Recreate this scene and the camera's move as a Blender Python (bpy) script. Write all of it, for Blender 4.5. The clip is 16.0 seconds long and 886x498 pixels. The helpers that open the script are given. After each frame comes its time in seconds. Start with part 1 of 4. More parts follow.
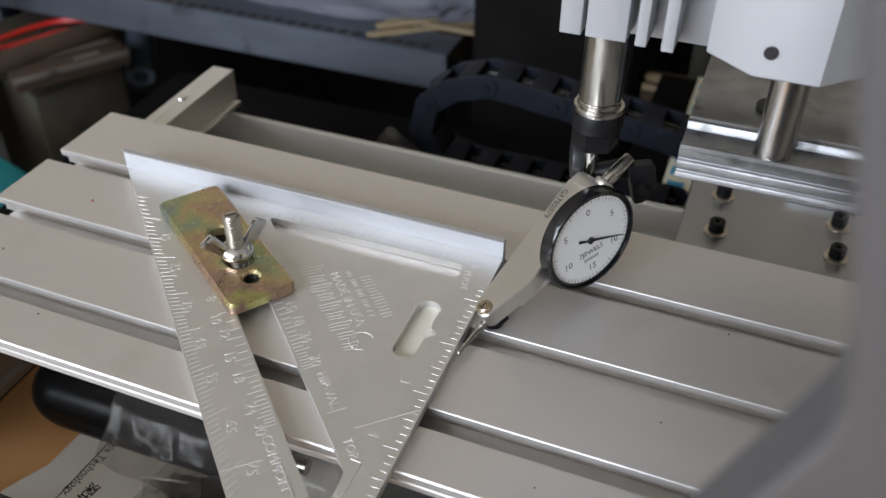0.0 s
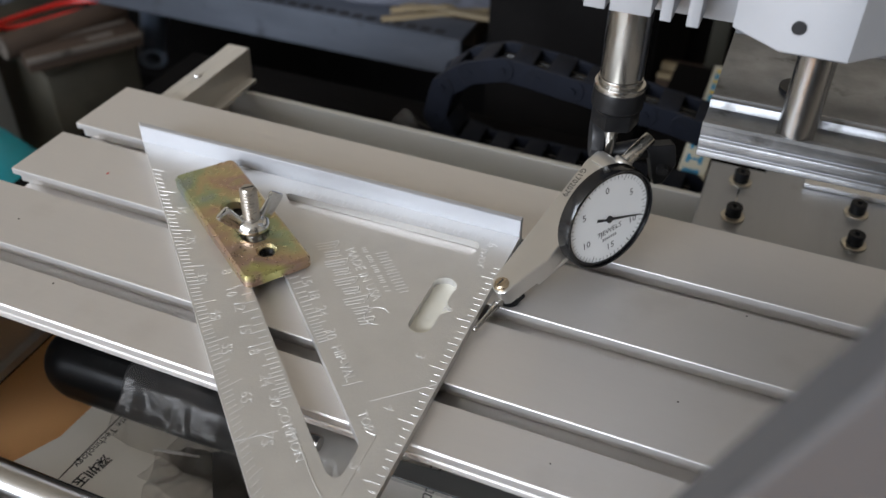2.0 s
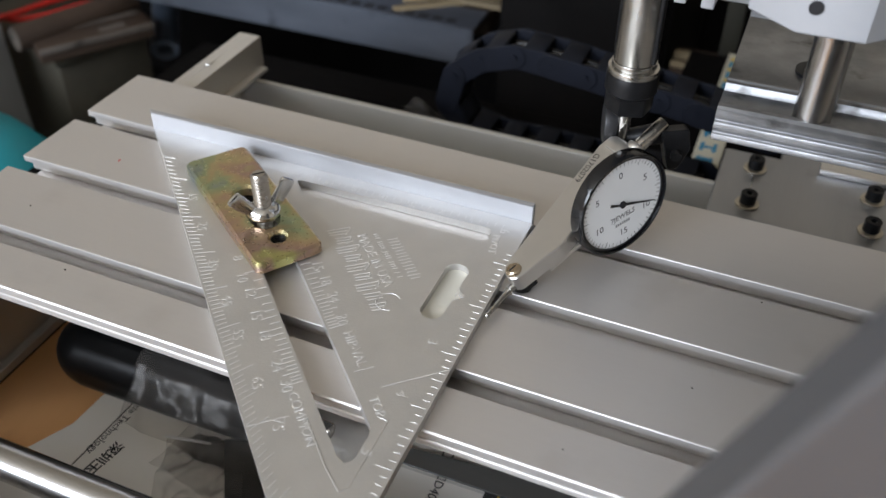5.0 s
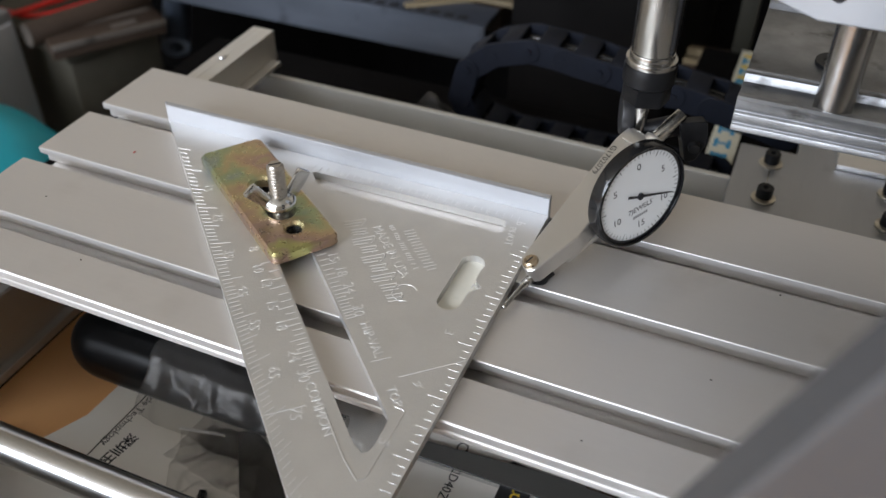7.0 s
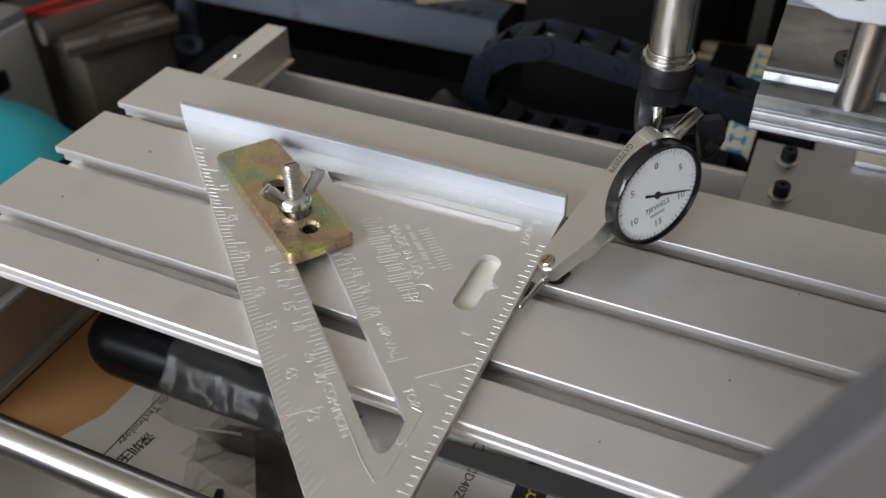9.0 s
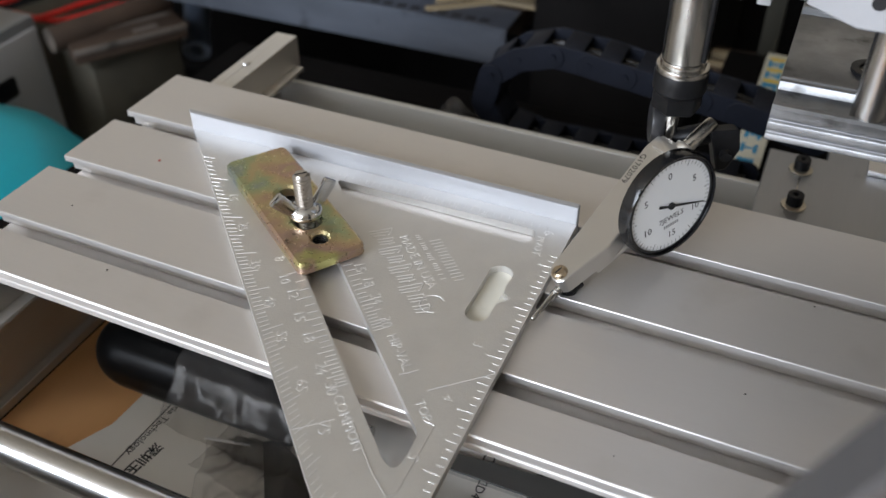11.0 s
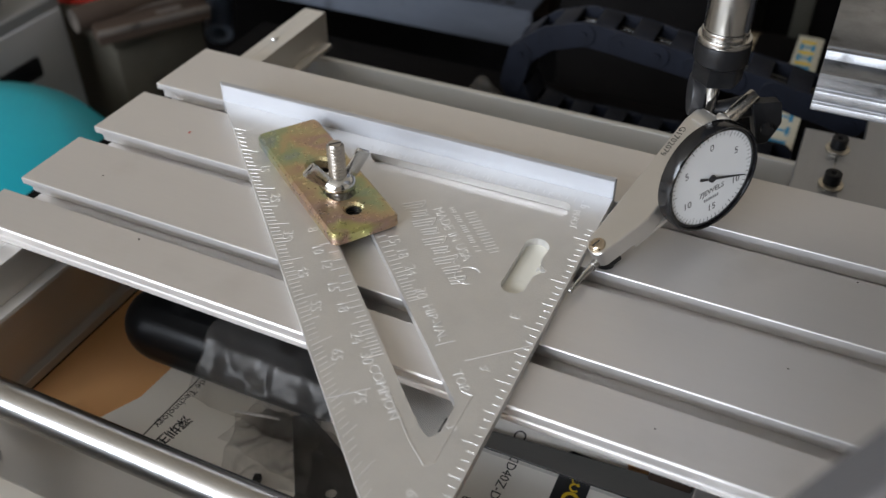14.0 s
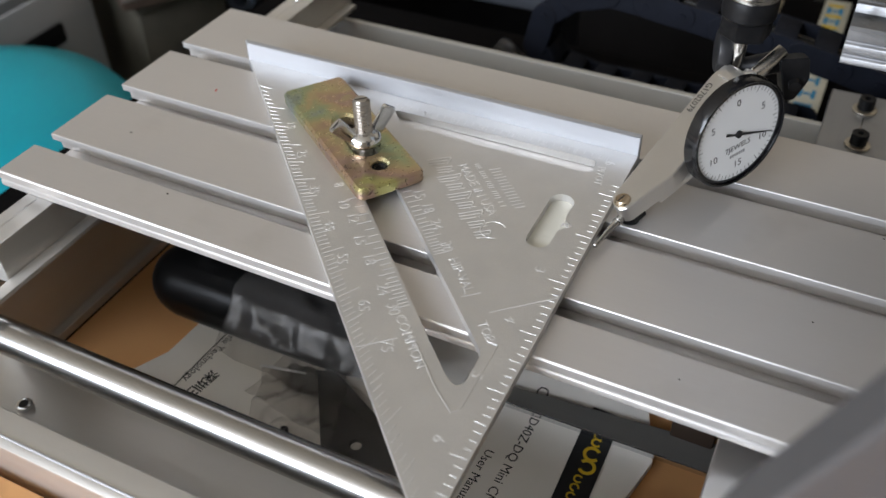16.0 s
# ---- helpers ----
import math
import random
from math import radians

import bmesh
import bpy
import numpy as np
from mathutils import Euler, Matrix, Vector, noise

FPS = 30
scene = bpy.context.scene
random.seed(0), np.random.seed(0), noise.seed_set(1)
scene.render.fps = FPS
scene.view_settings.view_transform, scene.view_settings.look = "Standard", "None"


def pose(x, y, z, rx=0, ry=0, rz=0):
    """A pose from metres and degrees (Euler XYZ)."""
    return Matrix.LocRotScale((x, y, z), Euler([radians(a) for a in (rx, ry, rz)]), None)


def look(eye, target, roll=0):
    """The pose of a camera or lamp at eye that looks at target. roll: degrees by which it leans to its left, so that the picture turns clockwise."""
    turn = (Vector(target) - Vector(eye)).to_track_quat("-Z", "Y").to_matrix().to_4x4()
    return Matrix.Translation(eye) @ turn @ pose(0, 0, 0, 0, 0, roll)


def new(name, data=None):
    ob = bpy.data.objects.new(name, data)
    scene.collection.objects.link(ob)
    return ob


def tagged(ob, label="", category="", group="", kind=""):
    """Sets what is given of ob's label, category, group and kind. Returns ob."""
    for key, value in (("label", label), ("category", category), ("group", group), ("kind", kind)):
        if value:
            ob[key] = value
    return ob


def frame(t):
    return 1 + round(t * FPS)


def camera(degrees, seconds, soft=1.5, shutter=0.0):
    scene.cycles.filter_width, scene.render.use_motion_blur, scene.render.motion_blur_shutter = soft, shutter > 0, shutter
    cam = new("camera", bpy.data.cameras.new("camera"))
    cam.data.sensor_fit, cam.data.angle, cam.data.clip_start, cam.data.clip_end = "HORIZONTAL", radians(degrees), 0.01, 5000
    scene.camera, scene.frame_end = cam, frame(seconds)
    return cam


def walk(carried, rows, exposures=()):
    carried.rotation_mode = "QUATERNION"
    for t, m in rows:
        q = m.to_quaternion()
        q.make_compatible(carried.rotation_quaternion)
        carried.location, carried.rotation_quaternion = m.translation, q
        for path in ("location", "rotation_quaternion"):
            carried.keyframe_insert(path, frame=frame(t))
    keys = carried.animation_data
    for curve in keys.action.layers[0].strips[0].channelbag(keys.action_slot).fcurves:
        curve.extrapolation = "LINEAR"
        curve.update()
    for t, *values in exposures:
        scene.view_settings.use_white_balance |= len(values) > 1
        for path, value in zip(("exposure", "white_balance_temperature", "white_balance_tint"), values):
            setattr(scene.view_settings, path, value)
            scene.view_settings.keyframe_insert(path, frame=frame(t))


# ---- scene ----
cam = camera(52.24, 16.0)
cam.data.dof.use_dof = True
cam.data.dof.focus_distance = 0.325
cam.data.dof.aperture_fstop = 12.0
# seconds, eye in metres, yaw, pitch and roll in degrees; the table top is z = 0
ROWS = [
    (0.0, 0.0779, -0.2707, 0.2328, 20.778, -38.368, 0.484),
    (0.5, 0.0766, -0.2717, 0.2316, 20.860, -38.353, 0.687),
    (1.0, 0.0778, -0.2725, 0.2292, 21.066, -38.479, 0.573),
    (1.5, 0.0761, -0.2733, 0.2278, 21.245, -38.650, 0.948),
    (2.0, 0.0751, -0.2745, 0.2265, 21.265, -38.779, 1.201),
    (2.5, 0.0760, -0.2746, 0.2265, 21.349, -38.904, 1.203),
    (3.0, 0.0763, -0.2743, 0.2246, 21.457, -39.007, 1.206),
    (5.5, 0.0741, -0.2749, 0.2223, 22.356, -39.222, 0.527),
    (6.0, 0.0722, -0.2762, 0.2214, 22.493, -39.145, 0.597),
    (6.5, 0.0733, -0.2768, 0.2218, 22.811, -39.160, 0.315),
    (7.0, 0.0724, -0.2772, 0.2194, 22.769, -39.141, 0.436),
    (7.5, 0.0712, -0.2761, 0.2178, 23.059, -39.319, 0.331),
    (8.0, 0.0704, -0.2755, 0.2179, 23.399, -39.502, 0.058),
    (8.5, 0.0702, -0.2764, 0.2205, 23.540, -39.545, -0.186),
    (11.0, 0.0668, -0.2740, 0.2201, 24.157, -39.146, -0.453),
    (11.5, 0.0660, -0.2750, 0.2191, 24.293, -38.898, -0.615),
    (12.0, 0.0662, -0.2748, 0.2180, 24.509, -38.838, -0.849),
    (12.5, 0.0657, -0.2745, 0.2170, 24.597, -38.856, -0.804),
    (13.0, 0.0642, -0.2746, 0.2154, 24.679, -38.873, -0.697),
    (13.5, 0.0632, -0.2762, 0.2133, 24.855, -39.140, -0.817),
    (14.0, 0.0603, -0.2784, 0.2116, 25.303, -39.626, -0.609),
    (14.5, 0.0600, -0.2796, 0.2097, 25.772, -40.057, -0.821),
    (15.0, 0.0605, -0.2818, 0.2077, 26.042, -40.536, -0.902),
    (15.5, 0.0606, -0.2840, 0.2078, 26.541, -40.970, -1.090),
    (16.0, 0.0606, -0.2851, 0.2079, 26.850, -41.267, -1.318),
]
walk(cam, [(t, pose(x, y, z, 0, 0, yaw) @ pose(0, 0, 0, 90 + pitch, 0, 0) @ pose(0, 0, 0, 0, 0, roll)) for t, x, y, z, yaw, pitch, roll in ROWS])

from mathutils.geometry import delaunay_2d_cdt

# ---- world and light ----
world = bpy.data.worlds.new("world")
scene.world = world
world.use_nodes = True
wn = world.node_tree.nodes
sky = wn.new("ShaderNodeTexSky")
sky.sky_type, sky.sun_disc = "NISHITA", False
sky.sun_elevation, sky.sun_rotation = radians(42), radians(200)
world.node_tree.links.new(sky.outputs["Color"], wn["Background"].inputs["Color"])
wn["Background"].inputs["Strength"].default_value = 0.12


def area_lamp(name, m, sx, sy, watts, colour):
    la = bpy.data.lights.new(name, "AREA")
    la.shape, la.size, la.size_y, la.energy, la.color = "RECTANGLE", sx, sy, watts, colour
    ob = new(name, la)
    ob.matrix_world = m
    return ob


area_lamp("doorway_daylight", look((-0.95, -2.14, 0.84), (-0.1, 0.0, 0.05)), 1.9, 1.2, 90, (0.82, 0.89, 1.0))
scene.view_settings.exposure = 0.0

# ---- materials ----


def mat(name, colour, rough=0.5, metal=0.0, vary=0.12, scale=40.0, bump=0.0, bump_scale=300.0, stretch=(1, 1, 1), spots=0.0,
        spot_colour=(0.02, 0.015, 0.01), spot_scale=60.0, rough_vary=0.08, coat=0.0, spec=0.5):
    m = bpy.data.materials.new(name)
    m.use_nodes = True
    nt = m.node_tree
    n, link = nt.nodes, nt.links.new
    bsdf = n["Principled BSDF"]
    bsdf.inputs["Metallic"].default_value = metal
    bsdf.inputs["Coat Weight"].default_value = coat
    bsdf.inputs["Specular IOR Level"].default_value = spec
    tc = n.new("ShaderNodeTexCoord")
    mp = n.new("ShaderNodeMapping")
    mp.inputs["Scale"].default_value = stretch
    link(tc.outputs["Object"], mp.inputs["Vector"])
    no = n.new("ShaderNodeTexNoise")
    no.inputs["Scale"].default_value, no.inputs["Detail"].default_value = scale, 6
    link(mp.outputs["Vector"], no.inputs["Vector"])
    fine = n.new("ShaderNodeTexNoise")
    fine.inputs["Scale"].default_value, fine.inputs["Detail"].default_value = bump_scale, 3
    link(mp.outputs["Vector"], fine.inputs["Vector"])
    ramp = n.new("ShaderNodeValToRGB")
    a, b = ramp.color_ramp.elements
    a.position, b.position = 0.3, 0.7
    a.color = (*[c * (1 - vary) for c in colour], 1)
    b.color = (*[min(1, c * (1 + vary)) for c in colour], 1)
    link(no.outputs["Fac"], ramp.inputs["Fac"])
    col = ramp.outputs["Color"]
    if spots:
        so = n.new("ShaderNodeTexNoise")
        so.inputs["Scale"].default_value, so.inputs["Detail"].default_value = spot_scale, 4
        link(tc.outputs["Object"], so.inputs["Vector"])
        sr = n.new("ShaderNodeMapRange")
        sr.inputs["From Min"].default_value, sr.inputs["From Max"].default_value = 0.60, 0.72
        sr.inputs["To Max"].default_value = spots
        link(so.outputs["Fac"], sr.inputs["Value"])
        mx = n.new("ShaderNodeMixRGB")
        mx.inputs["Color2"].default_value = (*spot_colour, 1)
        link(sr.outputs["Result"], mx.inputs["Fac"])
        link(col, mx.inputs["Color1"])
        col = mx.outputs["Color"]
    link(col, bsdf.inputs["Base Color"])
    rr = n.new("ShaderNodeMapRange")
    rr.inputs["To Min"].default_value, rr.inputs["To Max"].default_value = max(0.02, rough - rough_vary), min(1, rough + rough_vary)
    link(fine.outputs["Fac"], rr.inputs["Value"])
    link(rr.outputs["Result"], bsdf.inputs["Roughness"])
    if bump:
        bp = n.new("ShaderNodeBump")
        bp.inputs["Strength"].default_value, bp.inputs["Distance"].default_value = bump, 0.0004
        link(fine.outputs["Fac"], bp.inputs["Height"])
        link(bp.outputs["Normal"], bsdf.inputs["Normal"])
    return m


M_SLAT = mat("anodised_aluminium", (0.675, 0.652, 0.636), 0.50, 0.80, 0.03, 14, 0.05, 900, (0.08, 1, 1), spots=0.12, spot_colour=(0.35, 0.32, 0.28), spot_scale=25)
M_FRAME = mat("mill_aluminium", (0.66, 0.65, 0.64), 0.38, 0.9, 0.06, 30, 0.08, 500, (0.1, 1, 1))
M_RAIL = mat("dull_aluminium", (0.50, 0.49, 0.46), 0.5, 0.35, 0.06, 30, 0.06, 500, (0.1, 1, 1))
M_FRAME_Y = mat("mill_aluminium_cross", (0.60, 0.58, 0.55), 0.42, 0.6, 0.06, 30, 0.08, 500, (1, 0.1, 1))
M_CARRIAGE = mat("brushed_carriage_plate", (0.36, 0.37, 0.39), 0.42, 0.85, 0.08, 30, 0.10, 700, (1, 0.08, 1), spots=0.2, spot_colour=(0.2, 0.2, 0.2), spot_scale=40)
M_GANTRY = mat("grey_gantry_plate", (0.122, 0.122, 0.128), 0.55, 0.5, 0.06, 20, 0.06, 500)
M_SQUARE = mat("cast_aluminium", (0.655, 0.645, 0.63), 0.46, 0.80, 0.04, 60, 0.10, 1500)
M_FENCE = mat("machined_aluminium", (0.51, 0.52, 0.55), 0.58, 0.75, 0.03, 50, 0.04, 700, (0.1, 1, 1))
M_MARK = mat("bright_stamping", (0.75, 0.74, 0.73), 0.42, 0.52, 0.03, 200)
M_STEEL = mat("ground_steel", (0.44, 0.425, 0.40), 0.26, 1.0, 0.12, 60, 0.0, 500, (1, 1, 0.1), rough_vary=0.04)
M_CHROME = mat("hard_chrome", (0.46, 0.455, 0.45), 0.25, 1.0, 0.03, 30, 0.0, 500, (0.05, 1, 1), rough_vary=0.03)
M_ZINC = mat("bright_zinc", (0.70, 0.71, 0.72), 0.17, 1.0, 0.06, 160, 0.08, 500)
M_STUD = mat("dull_stainless_thread", (0.50, 0.47, 0.44), 0.30, 1.0, 0.08, 160, 0.08, 600)
M_BLACKOX = mat("black_oxide_steel", (0.012, 0.012, 0.013), 0.38, 0.3, 0.3, 120, 0.1, 900, spec=0.22)
M_GRIP = mat("scuffed_black_plastic", (0.004, 0.004, 0.0042), 0.34, 0.0, 0.3, 60, 0.10, 260, (1, 1, 0.12), spots=0.2, spot_colour=(0.03, 0.03, 0.03), spot_scale=90, rough_vary=0.12, spec=0.12)
M_BLACK = mat("black_plastic", (0.008, 0.008, 0.009), 0.24, 0.0, 0.3, 60, 0.05, 300, spots=0.08, spot_colour=(0.05, 0.05, 0.05), spot_scale=120)
M_BEZEL = mat("gloss_black_bezel", (0.006, 0.006, 0.007), 0.16, 0.0, 0.2, 60)
M_CHAIN = mat("dark_nylon", (0.005, 0.0065, 0.012), 0.62, 0.0, 0.25, 50, 0.08, 600, spec=0.22)
M_DIAL = mat("white_dial_card", (0.78, 0.79, 0.80), 0.45, 0.0, 0.02, 80)
M_INK = mat("black_ink", (0.012, 0.012, 0.014), 0.6, 0.0, 0.1, 80)
M_GREYINK = mat("grey_print", (0.06, 0.06, 0.065), 0.6, 0.0, 0.1, 80)
M_INDBODY = mat("satin_chrome", (0.66, 0.64, 0.61), 0.33, 0.9, 0.03, 60, 0.03, 1200)
M_GOLD = mat("brass_screw", (0.52, 0.43, 0.32), 0.28, 1.0, 0.1, 200)
M_WASHER = mat("tarnished_washer", (0.50, 0.46, 0.38), 0.34, 0.9, 0.1, 200)
M_CARD = mat("brown_cardboard", (0.72, 0.38, 0.155), 0.85, 0.0, 0.10, 12, 0.25, 450, (1, 0.2, 1), spots=0.25, spot_colour=(0.22, 0.10, 0.035), spot_scale=22)
M_PAPER = mat("white_paper", (0.86, 0.83, 0.78), 0.7, 0.0, 0.03, 20, 0.05, 300)
M_RECESS = mat("aged_cream_liner", (0.70, 0.68, 0.60), 0.6, 0.0, 0.05, 60, 0.05, 400, spots=0.15, spot_colour=(0.3, 0.28, 0.22), spot_scale=120)
M_YELLOW = mat("yellow_print", (0.75, 0.52, 0.03), 0.6, 0.0, 0.05, 60)
# near black: the shade behind the bed is put into the bench colour
M_BENCH = mat("shade_dark_bench_top", (0.005, 0.0045, 0.0045), 0.95, 0.0, 0.4, 9, 0.2, 200, (0.2, 1, 1), spec=0.03)
M_WALL = mat("cream_wall_paint", (0.64, 0.57, 0.47), 0.8, 0.0, 0.06, 3, 0.1, 120)
M_CEIL = mat("ceiling_paint", (0.75, 0.68, 0.57), 0.85, 0.0, 0.05, 3, 0.1, 120)
M_FLOOR = mat("concrete_floor", (0.16, 0.15, 0.14), 0.75, 0.0, 0.2, 3, 0.2, 90)
M_GALV = mat("galvanised_steel", (0.085, 0.095, 0.118), 0.5, 0.5, 0.4, 16, 0.1, 300, (0.3, 1, 1), spots=0.6, spot_colour=(0.03, 0.03, 0.035), spot_scale=28)
# near black: the cabinet's own colour, and shade put into the boards behind
M_DARK = mat("near_black", (0.005, 0.0045, 0.0045), 0.85, 0.0, 0.3, 20, 0.3, 200, spec=0.08)
M_TEAL = mat("teal_plastic", (0.004, 0.33, 0.42), 0.50, 0.0, 0.05, 8, spec=0.3)
M_GREYBOX = mat("grey_painted_steel", (0.20, 0.21, 0.22), 0.5, 0.0, 0.12, 8, 0.1, 200)
M_OLIVE = mat("olive_drab_box", (0.020, 0.019, 0.014), 0.8, 0.0, 0.3, 9, 0.2, 150, spec=0.22)
M_OLIVEBOX = mat("faded_olive_card", (0.075, 0.068, 0.052), 0.8, 0.0, 0.25, 14, 0.2, 150, spots=0.5, spot_colour=(0.03, 0.025, 0.02), spot_scale=18, spec=0.2)
M_WOOD = mat("worn_wood", (0.042, 0.028, 0.020), 0.65, 0.0, 0.35, 10, 0.3, 120, (0.15, 1, 1), spec=0.22)
M_BAMBOO = mat("dry_bamboo", (0.22, 0.17, 0.10), 0.6, 0.0, 0.3, 14, 0.2, 150, (0.15, 1, 1))
M_RED = mat("red_wire", (0.55, 0.018, 0.012), 0.4, 0.0, 0.1, 30)
M_ORANGE = mat("orange_wire", (0.65, 0.30, 0.14), 0.45, 0.0, 0.1, 30)
M_BLUEPRINT = mat("blue_print", (0.03, 0.26, 0.48), 0.55, 0.0, 0.1, 50)
M_STRIP = mat("printed_tape", (0.62, 0.60, 0.50), 0.5, 0.0, 0.08, 50)
M_BLUEGREY = mat("blue_grey_tube", (0.16, 0.20, 0.27), 0.45, 0.0, 0.2, 20)
M_WHITEPAINT = mat("white_anodised_block", (0.42, 0.43, 0.455), 0.52, 0.35, 0.03, 40, 0.15, 900)
M_ZPLATE = mat("oily_aluminium", (0.27, 0.275, 0.285), 0.42, 0.9, 0.22, 90, 0.25, 1600, spots=0.8, spot_colour=(0.05, 0.045, 0.04), spot_scale=70)
M_STRIPSTEEL = mat("grey_steel_strip", (0.20, 0.195, 0.185), 0.5, 0.5, 0.12, 60, 0.1, 500, (0.1, 1, 1))
M_DARKOX = mat("dark_swivel_steel", (0.030, 0.030, 0.032), 0.4, 0.4, 0.15, 80)
M_DARKSTEEL = mat("dark_steel_sheet", (0.10, 0.10, 0.098), 0.5, 0.6, 0.12, 40, 0.1, 400)


def yellow_zinc():
    """Yellow-passivated zinc: gold, with rainbow clouds of pink and green."""
    m = mat("yellow_passivate", (0.5, 0.4, 0.2), 0.30, 0.9, 0.1, 40, 0.05, 500, spots=0.05, rough_vary=0.12)
    nt = m.node_tree
    n, link = nt.nodes, nt.links.new
    tc = n.new("ShaderNodeTexCoord")
    no = n.new("ShaderNodeTexNoise")
    no.inputs["Scale"].default_value, no.inputs["Detail"].default_value, no.inputs["Distortion"].default_value = 40, 3, 0.35
    link(tc.outputs["Object"], no.inputs["Vector"])
    ramp = n.new("ShaderNodeValToRGB")
    cr = ramp.color_ramp
    stops = [(0.30, (0.30, 0.35, 0.36)), (0.40, (0.38, 0.43, 0.25)), (0.48, (0.52, 0.43, 0.24)), (0.55, (0.50, 0.36, 0.235)),
             (0.63, (0.45, 0.31, 0.25)), (0.72, (0.50, 0.48, 0.20))]
    cr.elements[0].position, cr.elements[0].color = stops[0][0], (*stops[0][1], 1)
    cr.elements[1].position, cr.elements[1].color = stops[-1][0], (*stops[-1][1], 1)
    for p, c in stops[1:-1]:
        cr.elements.new(p).color = (*c, 1)
    link(no.outputs["Fac"], ramp.inputs["Fac"])
    link(ramp.outputs["Color"], n["Principled BSDF"].inputs["Base Color"])
    return m


M_YZINC = yellow_zinc()


def film_plastic():
    """Clear polythene film, crumpled."""
    m = bpy.data.materials.new("clear_film")
    m.use_nodes = True
    n, link = m.node_tree.nodes, m.node_tree.links.new
    n.remove(n["Principled BSDF"])
    tr, gl, mx = n.new("ShaderNodeBsdfTransparent"), n.new("ShaderNodeBsdfGlossy"), n.new("ShaderNodeMixShader")
    tr.inputs["Color"].default_value = (0.985, 0.98, 0.975, 1)
    gl.inputs["Roughness"].default_value = 0.20
    gl.inputs["Color"].default_value = (0.13, 0.125, 0.12, 1)
    lw = n.new("ShaderNodeLayerWeight")
    lw.inputs["Blend"].default_value = 0.07
    no, bp = n.new("ShaderNodeTexNoise"), n.new("ShaderNodeBump")
    no.inputs["Scale"].default_value, no.inputs["Detail"].default_value, no.inputs["Distortion"].default_value = 70, 6, 0.8
    bp.inputs["Strength"].default_value, bp.inputs["Distance"].default_value = 0.35, 0.002
    tc = n.new("ShaderNodeTexCoord")
    link(tc.outputs["Object"], no.inputs["Vector"])
    link(no.outputs["Fac"], bp.inputs["Height"])
    link(bp.outputs["Normal"], gl.inputs["Normal"])
    ad = n.new("ShaderNodeMath")
    ad.operation = "ADD"
    ad.inputs[1].default_value = 0.03
    link(lw.outputs["Facing"], ad.inputs[0])
    link(ad.outputs["Value"], mx.inputs["Fac"])
    haze, df = n.new("ShaderNodeMixShader"), n.new("ShaderNodeBsdfDiffuse")
    df.inputs["Color"].default_value = (0.78, 0.74, 0.70, 1)
    haze.inputs["Fac"].default_value = 0.022
    link(tr.outputs["BSDF"], haze.inputs[1])
    link(df.outputs["BSDF"], haze.inputs[2])
    link(haze.outputs["Shader"], mx.inputs[1])
    link(gl.outputs["BSDF"], mx.inputs[2])
    link(mx.outputs["Shader"], n["Material Output"].inputs["Surface"])
    return m


M_FILM = film_plastic()

# ---- mesh helpers ----


def thing(name, label, category, group="", at=None, kind=""):
    ob = new(name)
    ob.empty_display_size = 0.01
    if at is not None:
        ob.matrix_world = at
    return tagged(ob, label, category, group, kind)


def finish(name, bm, material, parent=None, label="", smooth=40, m=None):
    bmesh.ops.recalc_face_normals(bm, faces=bm.faces)
    me = bpy.data.meshes.new(name)
    bm.to_mesh(me)
    bm.free()
    me.materials.append(material)
    me.set_sharp_from_angle(angle=radians(smooth))
    ob = new(name, me)
    if m is not None:
        ob.matrix_basis = m
    if parent is not None:
        ob.parent = parent
    if label:
        ob["label"] = label
    return ob


def part(name, bm, material, parent, label="", m=None):
    return finish(name, bm, material, parent, label, 40, m)


def bevel(bm, r, seg=2, angle=30):
    edges = [e for e in bm.edges if len(e.link_faces) == 2 and e.calc_face_angle(0) > radians(angle)]
    if r > 0:
        bmesh.ops.bevel(bm, geom=edges, offset=r, segments=seg, affect="EDGES", profile=0.5)
    return bm


def box(x0, x1, y0, y1, z0, z1, r=0.0, seg=2, bm=None):
    out = bmesh.new()
    bmesh.ops.create_cube(out, size=1, matrix=Matrix.Translation(((x0 + x1) / 2, (y0 + y1) / 2, (z0 + z1) / 2)) @ Matrix.Diagonal((x1 - x0, y1 - y0, z1 - z0, 1)))
    bevel(out, r, seg)
    return join(bm, out) if bm else out


def join(a, b):
    me = bpy.data.meshes.new("tmp")
    b.to_mesh(me)
    b.free()
    a.from_mesh(me)
    bpy.data.meshes.remove(me)
    return a


def cyl(p, q, r0, r1=None, seg=32, r=0.0, bm=None):
    p, q = Vector(p), Vector(q)
    out = bmesh.new()
    d = q - p
    bmesh.ops.create_cone(out, cap_ends=True, segments=seg, radius1=r0, radius2=r0 if r1 is None else r1, depth=d.length,
                          matrix=Matrix.Translation((p + q) / 2) @ d.to_track_quat("Z", "Y").to_matrix().to_4x4())
    if r:
        bevel(out, r, 2, 50)
    return join(bm, out) if bm else out


